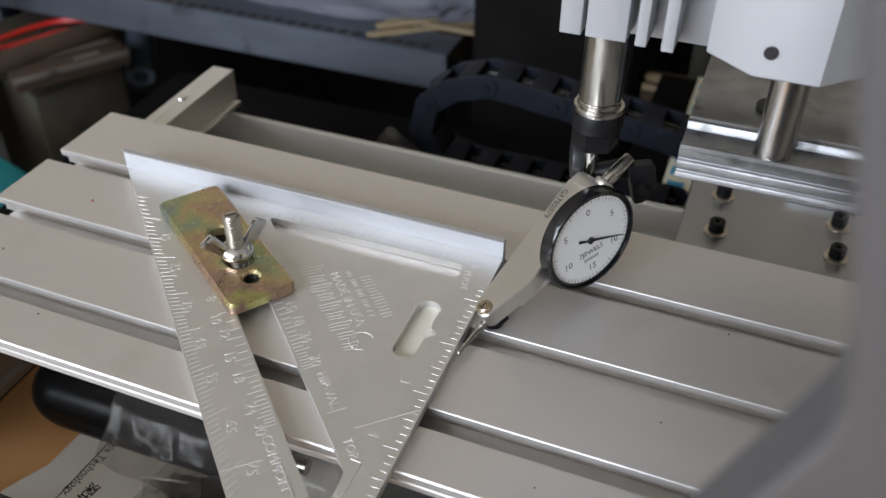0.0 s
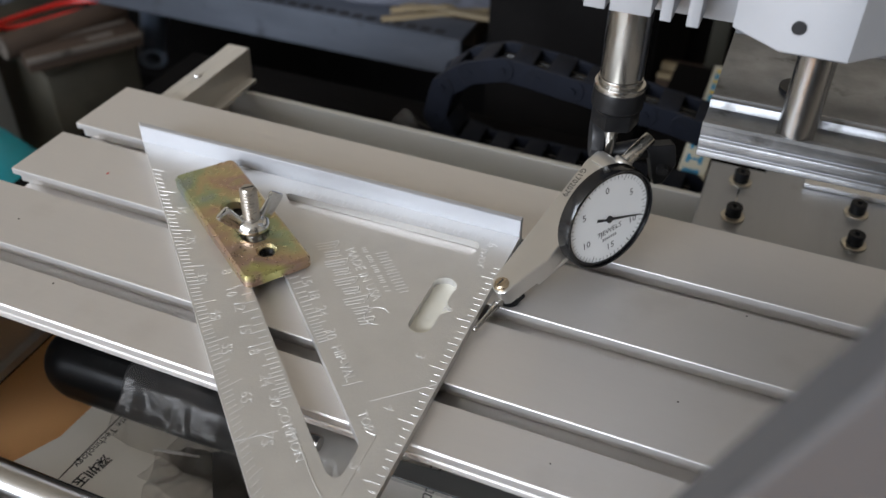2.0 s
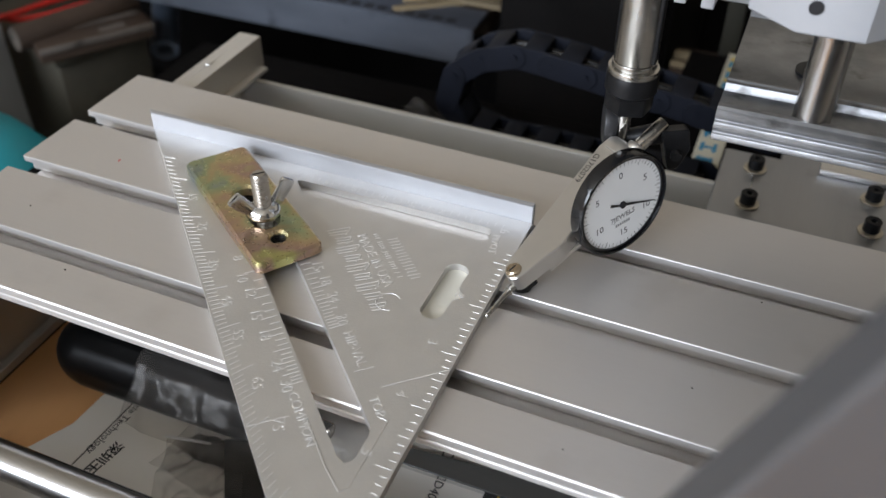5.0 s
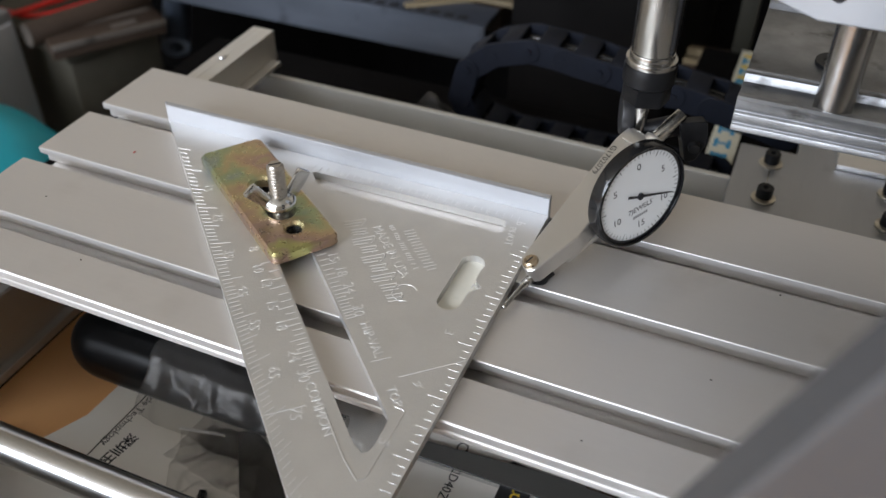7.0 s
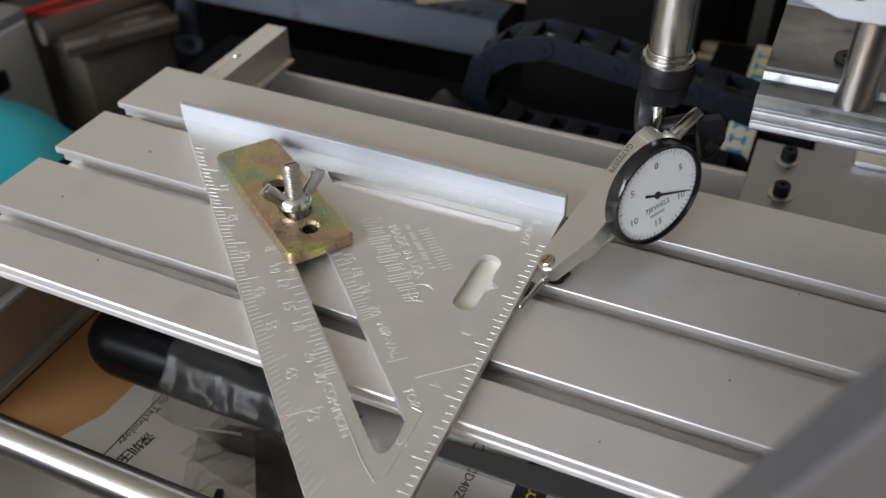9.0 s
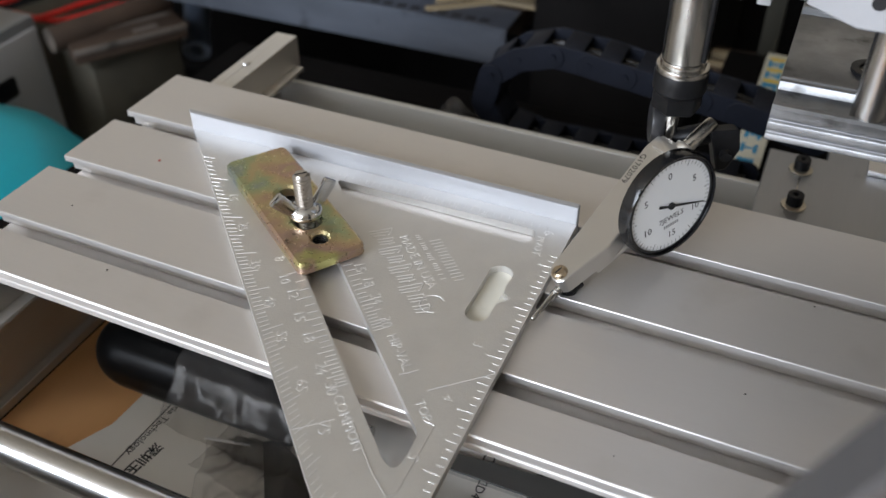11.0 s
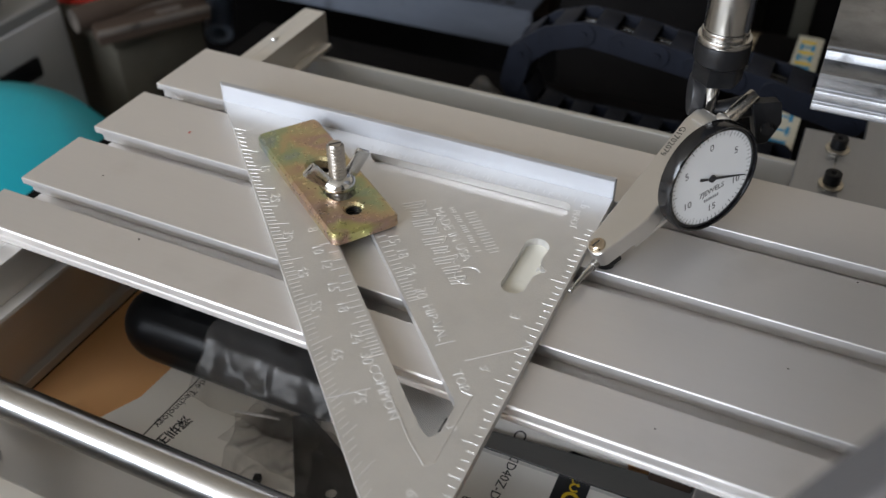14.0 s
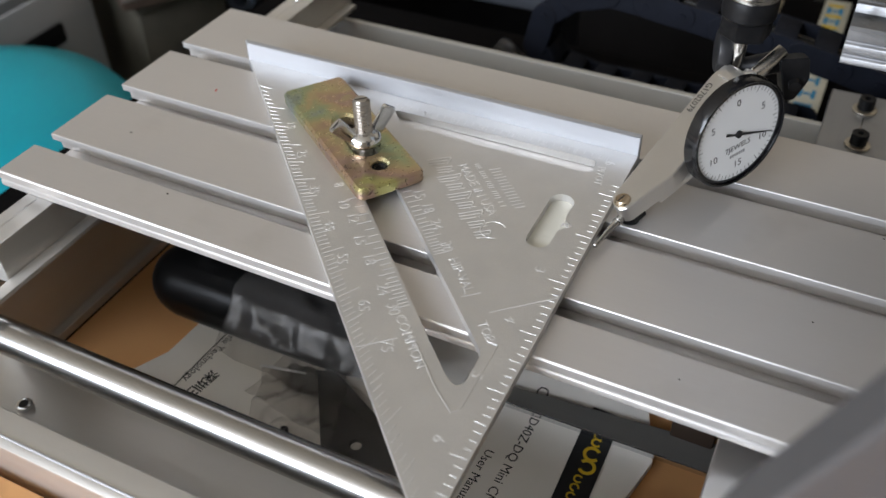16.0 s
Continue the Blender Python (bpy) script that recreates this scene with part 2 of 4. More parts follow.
def lathe(profile, seg=40):
    """A solid of revolution about z from (radius, z) pairs."""
    bm = bmesh.new()
    rings = []
    for rad, z in profile:
        if rad < 1e-6:
            rings.append([bm.verts.new((0, 0, z))])
        else:
            rings.append([bm.verts.new((rad * math.cos(2 * math.pi * i / seg), rad * math.sin(2 * math.pi * i / seg), z)) for i in range(seg)])
    for a, b in zip(rings, rings[1:]):
        for i in range(seg):
            j = (i + 1) % seg
            if len(a) == 1 and len(b) == 1:
                continue
            if len(a) == 1:
                bm.faces.new((a[0], b[i], b[j]))
            elif len(b) == 1:
                bm.faces.new((a[i], a[j], b[0]))
            else:
                bm.faces.new((a[i], a[j], b[j], b[i]))
    return bm


def prism(outline, z0, z1, holes=(), r=0.0):
    """A plate with the given outline and holes (lists of x, y), from z0 to z1."""
    pts, edges = [], []
    for lp in (outline, *holes):
        k = len(pts)
        pts += [Vector(p) for p in lp]
        edges += [(k + i, k + (i + 1) % len(lp)) for i in range(len(lp))]
    vs, es, fs = delaunay_2d_cdt(pts, edges, [], 0, 1e-9)[:3]
    bm = bmesh.new()
    verts = [bm.verts.new((v.x, v.y, z0)) for v in vs]
    for f in fs:
        c = sum((vs[i] for i in f), Vector((0, 0))) / len(f)
        if inside(c.x, c.y, list(outline)) and not any(inside(c.x, c.y, list(h)) for h in holes):
            bm.faces.new([verts[i] for i in f])
    bmesh.ops.delete(bm, geom=[v for v in bm.verts if not v.link_faces], context="VERTS")
    bmesh.ops.dissolve_limit(bm, angle_limit=0.001, verts=bm.verts[:], edges=bm.edges[:]) if not holes else None
    geo = bmesh.ops.extrude_face_region(bm, geom=bm.faces[:])
    bmesh.ops.translate(bm, verts=[v for v in geo["geom"] if isinstance(v, bmesh.types.BMVert)], vec=(0, 0, z1 - z0))
    bmesh.ops.recalc_face_normals(bm, faces=bm.faces)
    if r:
        bevel(bm, r, 1, 60)
    return bm


def inside(x, y, poly):
    hit = False
    for (ax, ay), (bx, by) in zip(poly, poly[1:] + poly[:1]):
        if (ay > y) != (by > y) and x < (bx - ax) * (y - ay) / (by - ay) + ax:
            hit = not hit
    return hit


def arc(cx, cy, r, a0, a1, n=8):
    return [(cx + r * math.cos(radians(a0 + (a1 - a0) * i / n)), cy + r * math.sin(radians(a0 + (a1 - a0) * i / n))) for i in range(n + 1)]


def stadium(cx, cy, half, r, turn=0.0, n=8):
    """A slot with round ends, half its straight length each way from the centre."""
    pts = arc(half, 0, r, -90, 90, n) + arc(-half, 0, r, 90, 270, n)
    c, s = math.cos(radians(turn)), math.sin(radians(turn))
    return [(cx + c * x - s * y, cy + s * x + c * y) for x, y in pts]


def rounded(pts, r, n=5):
    """A polygon with its corners rounded."""
    out = []
    k = len(pts)
    for i in range(k):
        p, a, b = Vector(pts[i]), Vector(pts[i - 1]), Vector(pts[(i + 1) % k])
        u, v = (a - p).normalized(), (b - p).normalized()
        q0, q1 = p + u * r, p + v * r
        for j in range(n + 1):
            t = j / n
            out.append(tuple((1 - t) ** 2 * q0 + 2 * t * (1 - t) * p + t ** 2 * q1))
    return out


def along_x(outline, x0, x1, r=0.0):
    """A bar along x with an outline in (y, z)."""
    bm = prism(outline, x0, x1, r=r)
    bm.transform(Matrix(((0, 0, 1, 0), (1, 0, 0, 0), (0, 1, 0, 0), (0, 0, 0, 1))))
    return bm


def along_y(outline, y0, y1, r=0.0):
    """A bar along y with an outline in (x, z)."""
    bm = prism(outline, y0, y1, r=r)
    bm.transform(Matrix(((1, 0, 0, 0), (0, 0, 1, 0), (0, 1, 0, 0), (0, 0, 0, 1))))
    return bm


def tube(points, r, seg=8):
    """A round wire through the points."""
    bm = bmesh.new()
    pts = [Vector(p) for p in points]
    rings = []
    for i, p in enumerate(pts):
        d = (pts[min(i + 1, len(pts) - 1)] - pts[max(i - 1, 0)]).normalized()
        q = d.to_track_quat("Z", "Y")
        rings.append([bm.verts.new(p + q @ Vector((r * math.cos(2 * math.pi * k / seg), r * math.sin(2 * math.pi * k / seg), 0))) for k in range(seg)])
    for a, b in zip(rings, rings[1:]):
        for k in range(seg):
            bm.faces.new((a[k], a[(k + 1) % seg], b[(k + 1) % seg], b[k]))
    bm.faces.new(rings[0])
    bm.faces.new(rings[-1])
    return bm


def curve_points(ctrl, n=10):
    """Points of a smooth curve through the control points."""
    c = [Vector(p) for p in ctrl]
    c = [c[0] * 2 - c[1]] + c + [c[-1] * 2 - c[-2]]
    out = []
    for i in range(1, len(c) - 2):
        for k in range(n):
            t = k / n
            out.append(0.5 * (2 * c[i] + (c[i + 1] - c[i - 1]) * t + (2 * c[i - 1] - 5 * c[i] + 4 * c[i + 1] - c[i + 2]) * t ** 2
                              + (3 * c[i] - c[i - 1] - 3 * c[i + 1] + c[i + 2]) * t ** 3))
    return out + [c[-2]]


def lettering(text, size, material, parent, m, name="lettering", depth=0.00011, bold=0.0, label=""):
    cu = bpy.data.curves.new("text", "FONT")
    cu.body, cu.size, cu.extrude, cu.align_x, cu.align_y, cu.offset = text, size, depth, "CENTER", "CENTER", bold
    cu.resolution_u = 2
    tmp = new("tmp_text", cu)
    me = bpy.data.meshes.new_from_object(tmp)
    bpy.data.objects.remove(tmp)
    me.materials.clear()
    me.materials.append(material)
    ob = new(name, me)
    ob.matrix_basis = m
    ob.parent = parent
    if label:
        ob["label"] = label
    return tagged(ob, kind="stuff") if name == "stamped_word" else ob


def structure(name, bm, material, label):
    return tagged(finish(name, bm, material), label, "", "", "structure")

# ---- room ----
structure("floor", box(-2.2, 2.2, -2.3, 1.6, -1.06, -1.0), M_FLOOR, "grey concrete workshop floor")
structure("ceiling", box(-2.2, 2.2, -2.3, 1.6, 1.5, 1.56), M_CEIL, "cream painted ceiling")
structure("wall_north", box(-2.2, 2.2, 1.5, 1.6, -1.0, 1.5), M_WALL, "cream painted back wall")
structure("wall_west", box(-2.3, -2.2, -2.3, 1.6, -1.0, 1.5), M_WALL, "cream painted side wall")
structure("wall_east", box(2.2, 2.3, -2.3, 1.6, -1.0, 1.5), M_WALL, "cream painted side wall")
# the wall behind the camera, with a wide open doorway
wall_s = bmesh.new()
for x0, x1, z0, z1 in ((-2.2, -1.95, -1.0, 1.5), (0.05, 2.2, -1.0, 1.5), (-1.95, 0.05, 1.48, 1.5), (-1.95, 0.05, -1.0, -0.25)):
    box(x0, x1, -2.3, -2.2, z0, z1, bm=wall_s)
structure("wall_south", wall_s, M_WALL, "cream painted wall with a wide opening")

bench = thing("workbench", "dark wooden workbench under the milling machine, near black for the shade there", "workbench")
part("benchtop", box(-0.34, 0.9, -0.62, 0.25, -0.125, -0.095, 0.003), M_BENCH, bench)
for lx in (-0.31, 0.85):
    for ly in (-0.58, 0.21):
        part("leg", box(lx - 0.025, lx + 0.025, ly - 0.025, ly + 0.025, -1.0, -0.1255, 0.002), M_BENCH, bench)

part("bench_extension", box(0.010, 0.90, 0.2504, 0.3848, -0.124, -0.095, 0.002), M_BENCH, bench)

# ---- milling machine bed ----
X_L, X_R = -0.2252, 0.36
BED_TURN = pose(0, 0.00073, 0, 0, 0, -0.42)  # the table sits a little askew in its frame
bed = thing("milling_machine_bed", "silver aluminium milling machine bed with T-slotted table", "machine bed")


def slat_profile(front, back):
    lip, under, deep = 0.0032, 0.0035, 0.0092
    return [(front, 0.0), (back, 0.0), (back, -lip), (back - under, -lip), (back - under, -deep), (front + under, -deep), (front + under, -lip), (front, -lip)]


for front, back in ((0.0062, 0.0450), (-0.0363, -0.0024), (-0.0792, -0.0452)):
    part("slat", along_x(slat_profile(front, back), X_L, X_R, 0.00035), M_SLAT, bed, "", BED_TURN)
part("slat", along_x([(-0.1078, -0.0005), (-0.1073, 0.0), (-0.0878, 0.0), (-0.0878, -0.0032), (-0.0913, -0.0032), (-0.0913, -0.0092), (-0.1030, -0.0092),
                      (-0.1030, -0.0070), (-0.1078, -0.0070), (-0.1078, -0.0045), (-0.1069, -0.0040), (-0.1078, -0.0034)], X_L, X_R, 0.0002), M_SLAT, bed, "", BED_TURN)
part("bed_plate", box(X_L + 0.004, X_R, -0.1035, 0.0420, -0.0122, -0.00925, 0.0002), M_SLAT, bed, "", BED_TURN)

# cross bars under both ends of the table
END = [(-0.2197, -0.0125), (-0.2058, -0.0125), (-0.2058, -0.0308), (-0.2215, -0.0308), (-0.2258, -0.0330), (-0.2258, -0.0862), (-0.2220, -0.0868), (-0.2220, -0.0915),
       (-0.2330, -0.0915), (-0.2330, -0.0308), (-0.2197, -0.0308)]
for dx in (0.0, 0.56):
    outline = [(x if dx == 0 else 0.125 - x, z) for x, z in END]
    bar = part("end_bar", along_y(outline, -0.1315, 0.131, 0.0003), M_FRAME_Y, bed)
    if dx == 0:
        part("lip", box(-0.2057, -0.2000, -0.1500, 0.1255, -0.0308, -0.0285, 0.0003), M_FRAME_Y, bar)
        part("end_bar_screw", cyl((-0.2136, 0.0900, -0.0120), (-0.2136, 0.0900, -0.0113), 0.0022, 0.0018, 16), M_FRAME, bar)
        part("scribed_groove", box(-0.2139, -0.2133, -0.131, 0.1305, -0.01255, -0.0124), M_FRAME, bar)
# long side channels
SIDE_F = [(-0.1900, -0.0310), (-0.1870, -0.0300), (-0.1780, -0.0300), (-0.1780, -0.0330), (-0.1860, -0.0330), (-0.1860, -0.0770), (-0.1330, -0.0770), (-0.1330, -0.0805),
          (-0.1930, -0.0805), (-0.1930, -0.0480), (-0.1920, -0.0440)]
rail_f = part("side_channel", along_x(SIDE_F, -0.235, 0.36, 0.0003), M_FRAME, bed)
part("channel_ridge", along_x([(-0.1874, -0.0300), (-0.1866, -0.0300), (-0.1866, -0.0292), (-0.1874, -0.0292)], -0.235, 0.36, 0.0002), M_FENCE, rail_f)
part("channel_screw", cyl((-0.1961, -0.1530, -0.0769), (-0.1961, -0.1530, -0.0745), 0.0034, seg=20, r=0.0006), M_ZINC, rail_f, "bright screw head")
part("screw_socket", cyl((-0.1961, -0.1530, -0.0744), (-0.1961, -0.1530, -0.0743), 0.0019, seg=12), M_INK, rail_f)
SIDE_R = [(0.1250, -0.0372), (0.1215, -0.0372), (0.1215, -0.0590), (0.0900, -0.0590), (0.0900, -0.0630), (0.1250, -0.0630)]
part("side_channel", along_x(SIDE_R, -0.2195, 0.36, 0.0004), M_RAIL, bed)
# polished guide rods inside the channels
for gy in (-0.1465, 0.0790):
    part("guide_rod", cyl((-0.2300 if gy < 0 else -0.2213, gy, -0.0420), (0.36, gy, -0.0420), 0.0068, seg=40), M_CHROME, bed, "polished chromed guide rod")
part("screw_cover", box(-0.2, 0.36, -0.045, 0.005, -0.060, -0.052, 0.001), M_DARKSTEEL, bed)

# ---- gantry ----
gantry = thing("gantry", "silver aluminium gantry with side plate, carriage plate and screws", "gantry")
side = [(0.036, -0.060), (0.0630, 0.0800), (0.0945, 0.1640), (0.0855, 0.1990), (0.0700, 0.2650), (0.0700, 0.3300), (0.22, 0.33), (0.22, -0.06)]
sp = along_y(rounded(side, 0.006, 4), -0.201, -0.189, 0.0008)
part("side_plate", sp, M_GANTRY, gantry)
part("bearing_block", box(0.0585, 0.130, -0.170, -0.092, -0.064, -0.0200, 0.0015), M_FRAME, gantry)
part("carriage_plate", prism([(0.0600, 0.0480), (0.19, 0.0480), (0.19, 0.1795), (0.0880, 0.1795), (0.0880, 0.1520), (0.0600, 0.1520)], -0.0368, -0.0333, r=0.0006), M_CARRIAGE, gantry)
for sx, sy in ((0.0774, 0.1049), (0.0769, 0.1369), (0.1330, 0.1315), (0.1330, 0.1049)):
    hexa = [(0.0015 * math.cos(k * math.pi / 3), 0.0015 * math.sin(k * math.pi / 3)) for k in range(6)]
    head = prism([(0.0038 * math.cos(k * math.pi / 16), 0.0038 * math.sin(k * math.pi / 16)) for k in range(32)], -0.0320, -0.0264, [hexa], 0.0003)
    join(head, cyl((0, 0, -0.0320), (0, 0, -0.0290), 0.0030, seg=16))
    cap = part("cap_screw", head, M_BLACKOX, gantry, "black socket cap screw", pose(sx, sy, 0))
    part("washer", cyl((0, 0, -0.0332), (0, 0, -0.0321), 0.0057, seg=32, r=0.0003), M_WASHER, cap, "brassy washer")
part("scribed_line", box(-0.0002, 0.0002, -0.0095, 0.0095, -0.0332, -0.0330), M_STEEL, gantry, "", pose(0.0772, 0.1209, 0))
brk = part("bracket_plate", box(0.1072, 0.188, 0.1445, 0.1760, -0.0331, -0.0301, 0.0004), M_FRAME, gantry)
part("bracket_screw", lathe([(0, -0.0280), (0.0012, -0.0280), (0.0030, -0.0285), (0.0036, -0.0296), (0.0036, -0.0300), (0, -0.0300)], 24), M_ZINC, brk, "", pose(0.1312, 0.1610, 0))
part("screw_recess", cyl((0.1312, 0.1610, -0.02795), (0.1312, 0.1610, -0.0278), 0.0012, seg=6), M_INK, brk)

# ---- spindle head ----
AX, AY = 0.0253, 0.0340
head_t = thing("spindle_head", "milling spindle in pale finned clamp block with slide plate", "spindle")
part("spindle_nose", cyl((AX, AY, 0.0665), (AX, AY, 0.1500), 0.0081, seg=48, r=0.0004), M_STEEL, head_t, "polished steel spindle nose")
part("nose_ring", cyl((AX, AY, 0.0616), (AX, AY, 0.0640), 0.0097, seg=48, r=0.0005), M_STEEL, head_t)
part("nose_ring", cyl((AX, AY, 0.0640), (AX, AY, 0.0664), 0.0084, seg=48, r=0.0003), M_STEEL, head_t)
part("dark_collar", cyl((AX, AY, 0.0960), (AX, AY, 0.1010), 0.0079, seg=48, r=0.0003), M_BLACKOX, head_t)
nut = lathe([(0.0, 0.0535), (0.0090, 0.0535), (0.0099, 0.0545), (0.0099, 0.0610), (0.0096, 0.0615), (0.0, 0.0615)], 48)
part("collet_nut", nut, M_BLACKOX, head_t, "black collet nut", pose(AX, AY, 0))
hexn = prism([(0.0096 * math.cos(radians(60 * k + 20)), 0.0096 * math.sin(radians(60 * k + 20))) for k in range(6)], 0.0458, 0.0534, r=0.0009)
part("wrench_hexagon", hexn, M_BLACKOX, head_t, "", pose(AX, AY, 0))
part("flat_chamfer", box(0.0066, 0.0083, -0.0045, 0.0005, 0.0675, 0.0950, 0.0004), M_BLACKOX, head_t, "dark wrench flat on the nose", pose(AX, AY, 0))
# clamp block with cooling fins
clamp = prism([(0.0769, -0.0119), (0.0962, -0.0119), (0.1080, -0.0005), (0.1080, 0.0500), (0.0622, 0.0500), (0.0622, -0.0005)], 0.1070, 0.3000, r=0.0006)
blk = part("clamp_block", clamp, M_WHITEPAINT, head_t, "pale aluminium clamp block")
part("bolt_hole", cyl((0.0809, -0.0123, 0.1155), (0.0809, -0.0113, 0.1155), 0.0021, seg=24), M_INK, blk, "dark bolt hole")
part("spindle_clamp", box(0.0135, 0.0618, 0.0165, 0.0580, 0.1012, 0.3000, 0.0006), M_WHITEPAINT, head_t)
for fx, fw, fz in ((0.0150, 0.0072, 0.1055), (0.0236, 0.0134, 0.1055), (0.0398, 0.0037, 0.1050), (0.0482, 0.0040, 0.1046)):
    part("cooling_fin", box(fx, fx + fw, 0.0000, 0.0163, fz, 0.3000, 0.0004), M_WHITEPAINT, head_t)
ZP = [(0.0019, 0.0588), (0.0019, 0.0610), (0.0028, 0.0614), (0.0028, 0.0622), (0.0019, 0.0626), (0.0019, 0.0655), (0.0030, 0.0660), (0.0030, 0.0668), (0.0019, 0.0672),
      (0.0019, 0.0705), (0.0028, 0.0714), (0.0052, 0.0714), (0.0060, 0.0692), (0.0178, 0.0692), (0.0184, 0.0722), (0.0200, 0.0722), (0.0206, 0.0712), (0.0216, 0.0722), (0.0230, 0.0722), (0.0236, 0.0692),
      (0.0820, 0.0692), (0.0828, 0.0722), (0.0842, 0.0722), (0.0848, 0.0712), (0.0858, 0.0722), (0.0875, 0.0722), (0.0890, 0.0588)]
part("slide_plate", along_x(ZP, 0.0597, 0.1700, 0.0002), M_ZPLATE, head_t, "grooved aluminium slide plate with oily top")
for rx_ in (0.0892, 0.1490):
    part("guide_rod", cyl((rx_, 0.0090, 0.0693), (rx_, 0.0090, 0.1500), 0.0061, seg=40), M_CHROME, head_t, "polished vertical guide rod")
ringb = lathe([(0.0042, 0.0), (0.0070, 0.0), (0.0070, 0.0012), (0.0042, 0.0012)], 32)
part("bearing_ring", ringb, M_BLACKOX, head_t, "dark oily bearing ring", pose(0.0878, 0.0430, 0.0693))

# ---- speed square clamped on the table ----
TOP, L = 0.0036, 0.18
square = thing("rafter_square", "silver cast aluminium rafter square lying on the slotted table", "square")


def on_band(c, deg):
    """The point of the line x + y = -c at that angle from the fence, seen from the square's pivot."""
    k = math.cos(radians(deg)) + math.sin(radians(deg))
    return Vector((-c * math.cos(radians(deg)) / k, -c * math.sin(radians(deg)) / k))


outline = [(-0.1813, 0.0030), (0.0, 0.0030), (0.0, -0.1790), (-0.0012, -0.1785)]
fence_slot = rounded([(-0.1020, -0.0066), (-0.0925, -0.0160), (-0.0130, -0.0155), (-0.0130, -0.0062)], 0.0035, 5)
long_slot = rounded([(-0.1370, -0.0105), (-0.1180, -0.0105), (-0.0128, -0.1157), (-0.0128, -0.1300), (-0.0170, -0.1300)], 0.0030, 5)
thumb = ([(-0.0213, -0.0365)] + arc(-0.0168, -0.0360, 0.0046, 170, 10, 8) + [(-0.0126, -0.0418), (-0.0120, -0.0450), (-0.0095, -0.0474), (-0.0100, -0.0490)]
         + [(-0.0124, -0.0515), (-0.0125, -0.0580)] + arc(-0.0168, -0.0588, 0.0044, -5, -175, 8))
part("plate", prism(outline, 0.0002, TOP, [fence_slot, long_slot, thumb]), M_SQUARE, square)
part("fence", prism([(-0.1815, 0.0031), (0.0, 0.0031), (0.0, 0.0060), (-0.1843, 0.0060)], -0.0060, 0.0118, r=0.0003), M_FENCE, square, "bright machined fence lip seated in the table slot")
part("recess_floor", prism(thumb, 0.0003, 0.0006), M_RECESS, square, "pale floor of the finger recess")


def strokes(items, half=0.00025, z=TOP, h=0.00014):
    """Thin raised strokes (from, to)."""
    bm = bmesh.new()
    for a, b in items:
        a, b = Vector(a), Vector(b)
        n = (b - a).normalized()
        n = Vector((-n.y, n.x)) * half
        lo = [bm.verts.new((*p, z - 0.0001)) for p in (a + n, b + n, b - n, a - n)]
        hi = [bm.verts.new((*p, z + h)) for p in (a + n * 0.6, b + n * 0.6, b - n * 0.6, a - n * 0.6)]
        bm.faces.new(hi)
        for i in range(4):
            bm.faces.new((lo[i], lo[(i + 1) % 4], hi[(i + 1) % 4], hi[i]))
    return bm


IN45 = Vector((1, 1)).normalized()
ticks = []
for deg in range(5, 88):
    p = on_band(0.1790, deg)
    n = 0.0085 if deg % 10 == 0 else 0.0066 if deg % 5 == 0 else 0.0044
    d = (-p).normalized()
    ticks.append((p + d * 0.0008, p + d * n))
tagged(part("degree_scale", strokes(ticks, 0.00021), M_MARK, square, "bright stamped degree marks"), kind="stuff")
for name, c, run, side_n in (("common_scale", 0.1485, 12, -1), ("hip_scale", 0.1272, 17, 1)):
    ticks = []
    for k in range(5, 31):
        deg = math.degrees(math.atan(k / run))
        if 33 < deg < 72:
            p = on_band(c, deg)
            ticks.append((p, p + IN45 * side_n * (0.0056 if k % 3 == 0 else 0.0036)))
    tagged(part(name, strokes(ticks), M_MARK, square, "bright stamped rafter marks"), kind="stuff")
ticks = []
for k in range(1, 56):
    y = -0.0254 * k / 8
    if y < -0.016:
        ticks.append(((-0.0008, y), (-0.0008 - (0.0052 if k % 8 == 0 else 0.0036 if k % 4 == 0 else 0.0023), y)))
tagged(part("inch_scale", strokes(ticks, 0.00015), M_MARK, square, "bright stamped inch marks"), kind="stuff")
ticks = [((-0.0100 - 0.0254 * k / 8, -0.0022), (-0.0100 - 0.0254 * k / 8, -0.0022 - (0.0034 if k % 4 == 0 else 0.0020))) for k in range(0, 30)]
tagged(part("fence_scale", strokes(ticks, 0.00014), M_MARK, square, "faint stamped fence marks"), kind="stuff")
for a_, b_ in (((-0.0178, -0.0985), (-0.0006, -0.0832)), ((-0.0493, -0.1297), (-0.0392, -0.1207)), ((-0.0290, -0.0960), (-0.0240, -0.0915))):
    part("layout_line", strokes([(a_, b_)], 0.0002), M_MARK, square)
rim = [(-0.0135, -0.1101), (-0.0098, -0.1105), (-0.0098, -0.1375), (-0.0118, -0.1396), (-0.0190, -0.1340), (-0.0330, -0.1200)]
part("raised_rim", strokes(list(zip(rim, rim[1:])), 0.00035, TOP, 0.00015), M_SQUARE, square)


def on_square(x, y, turn):
    return pose(x, y, TOP, 0, 0, turn)


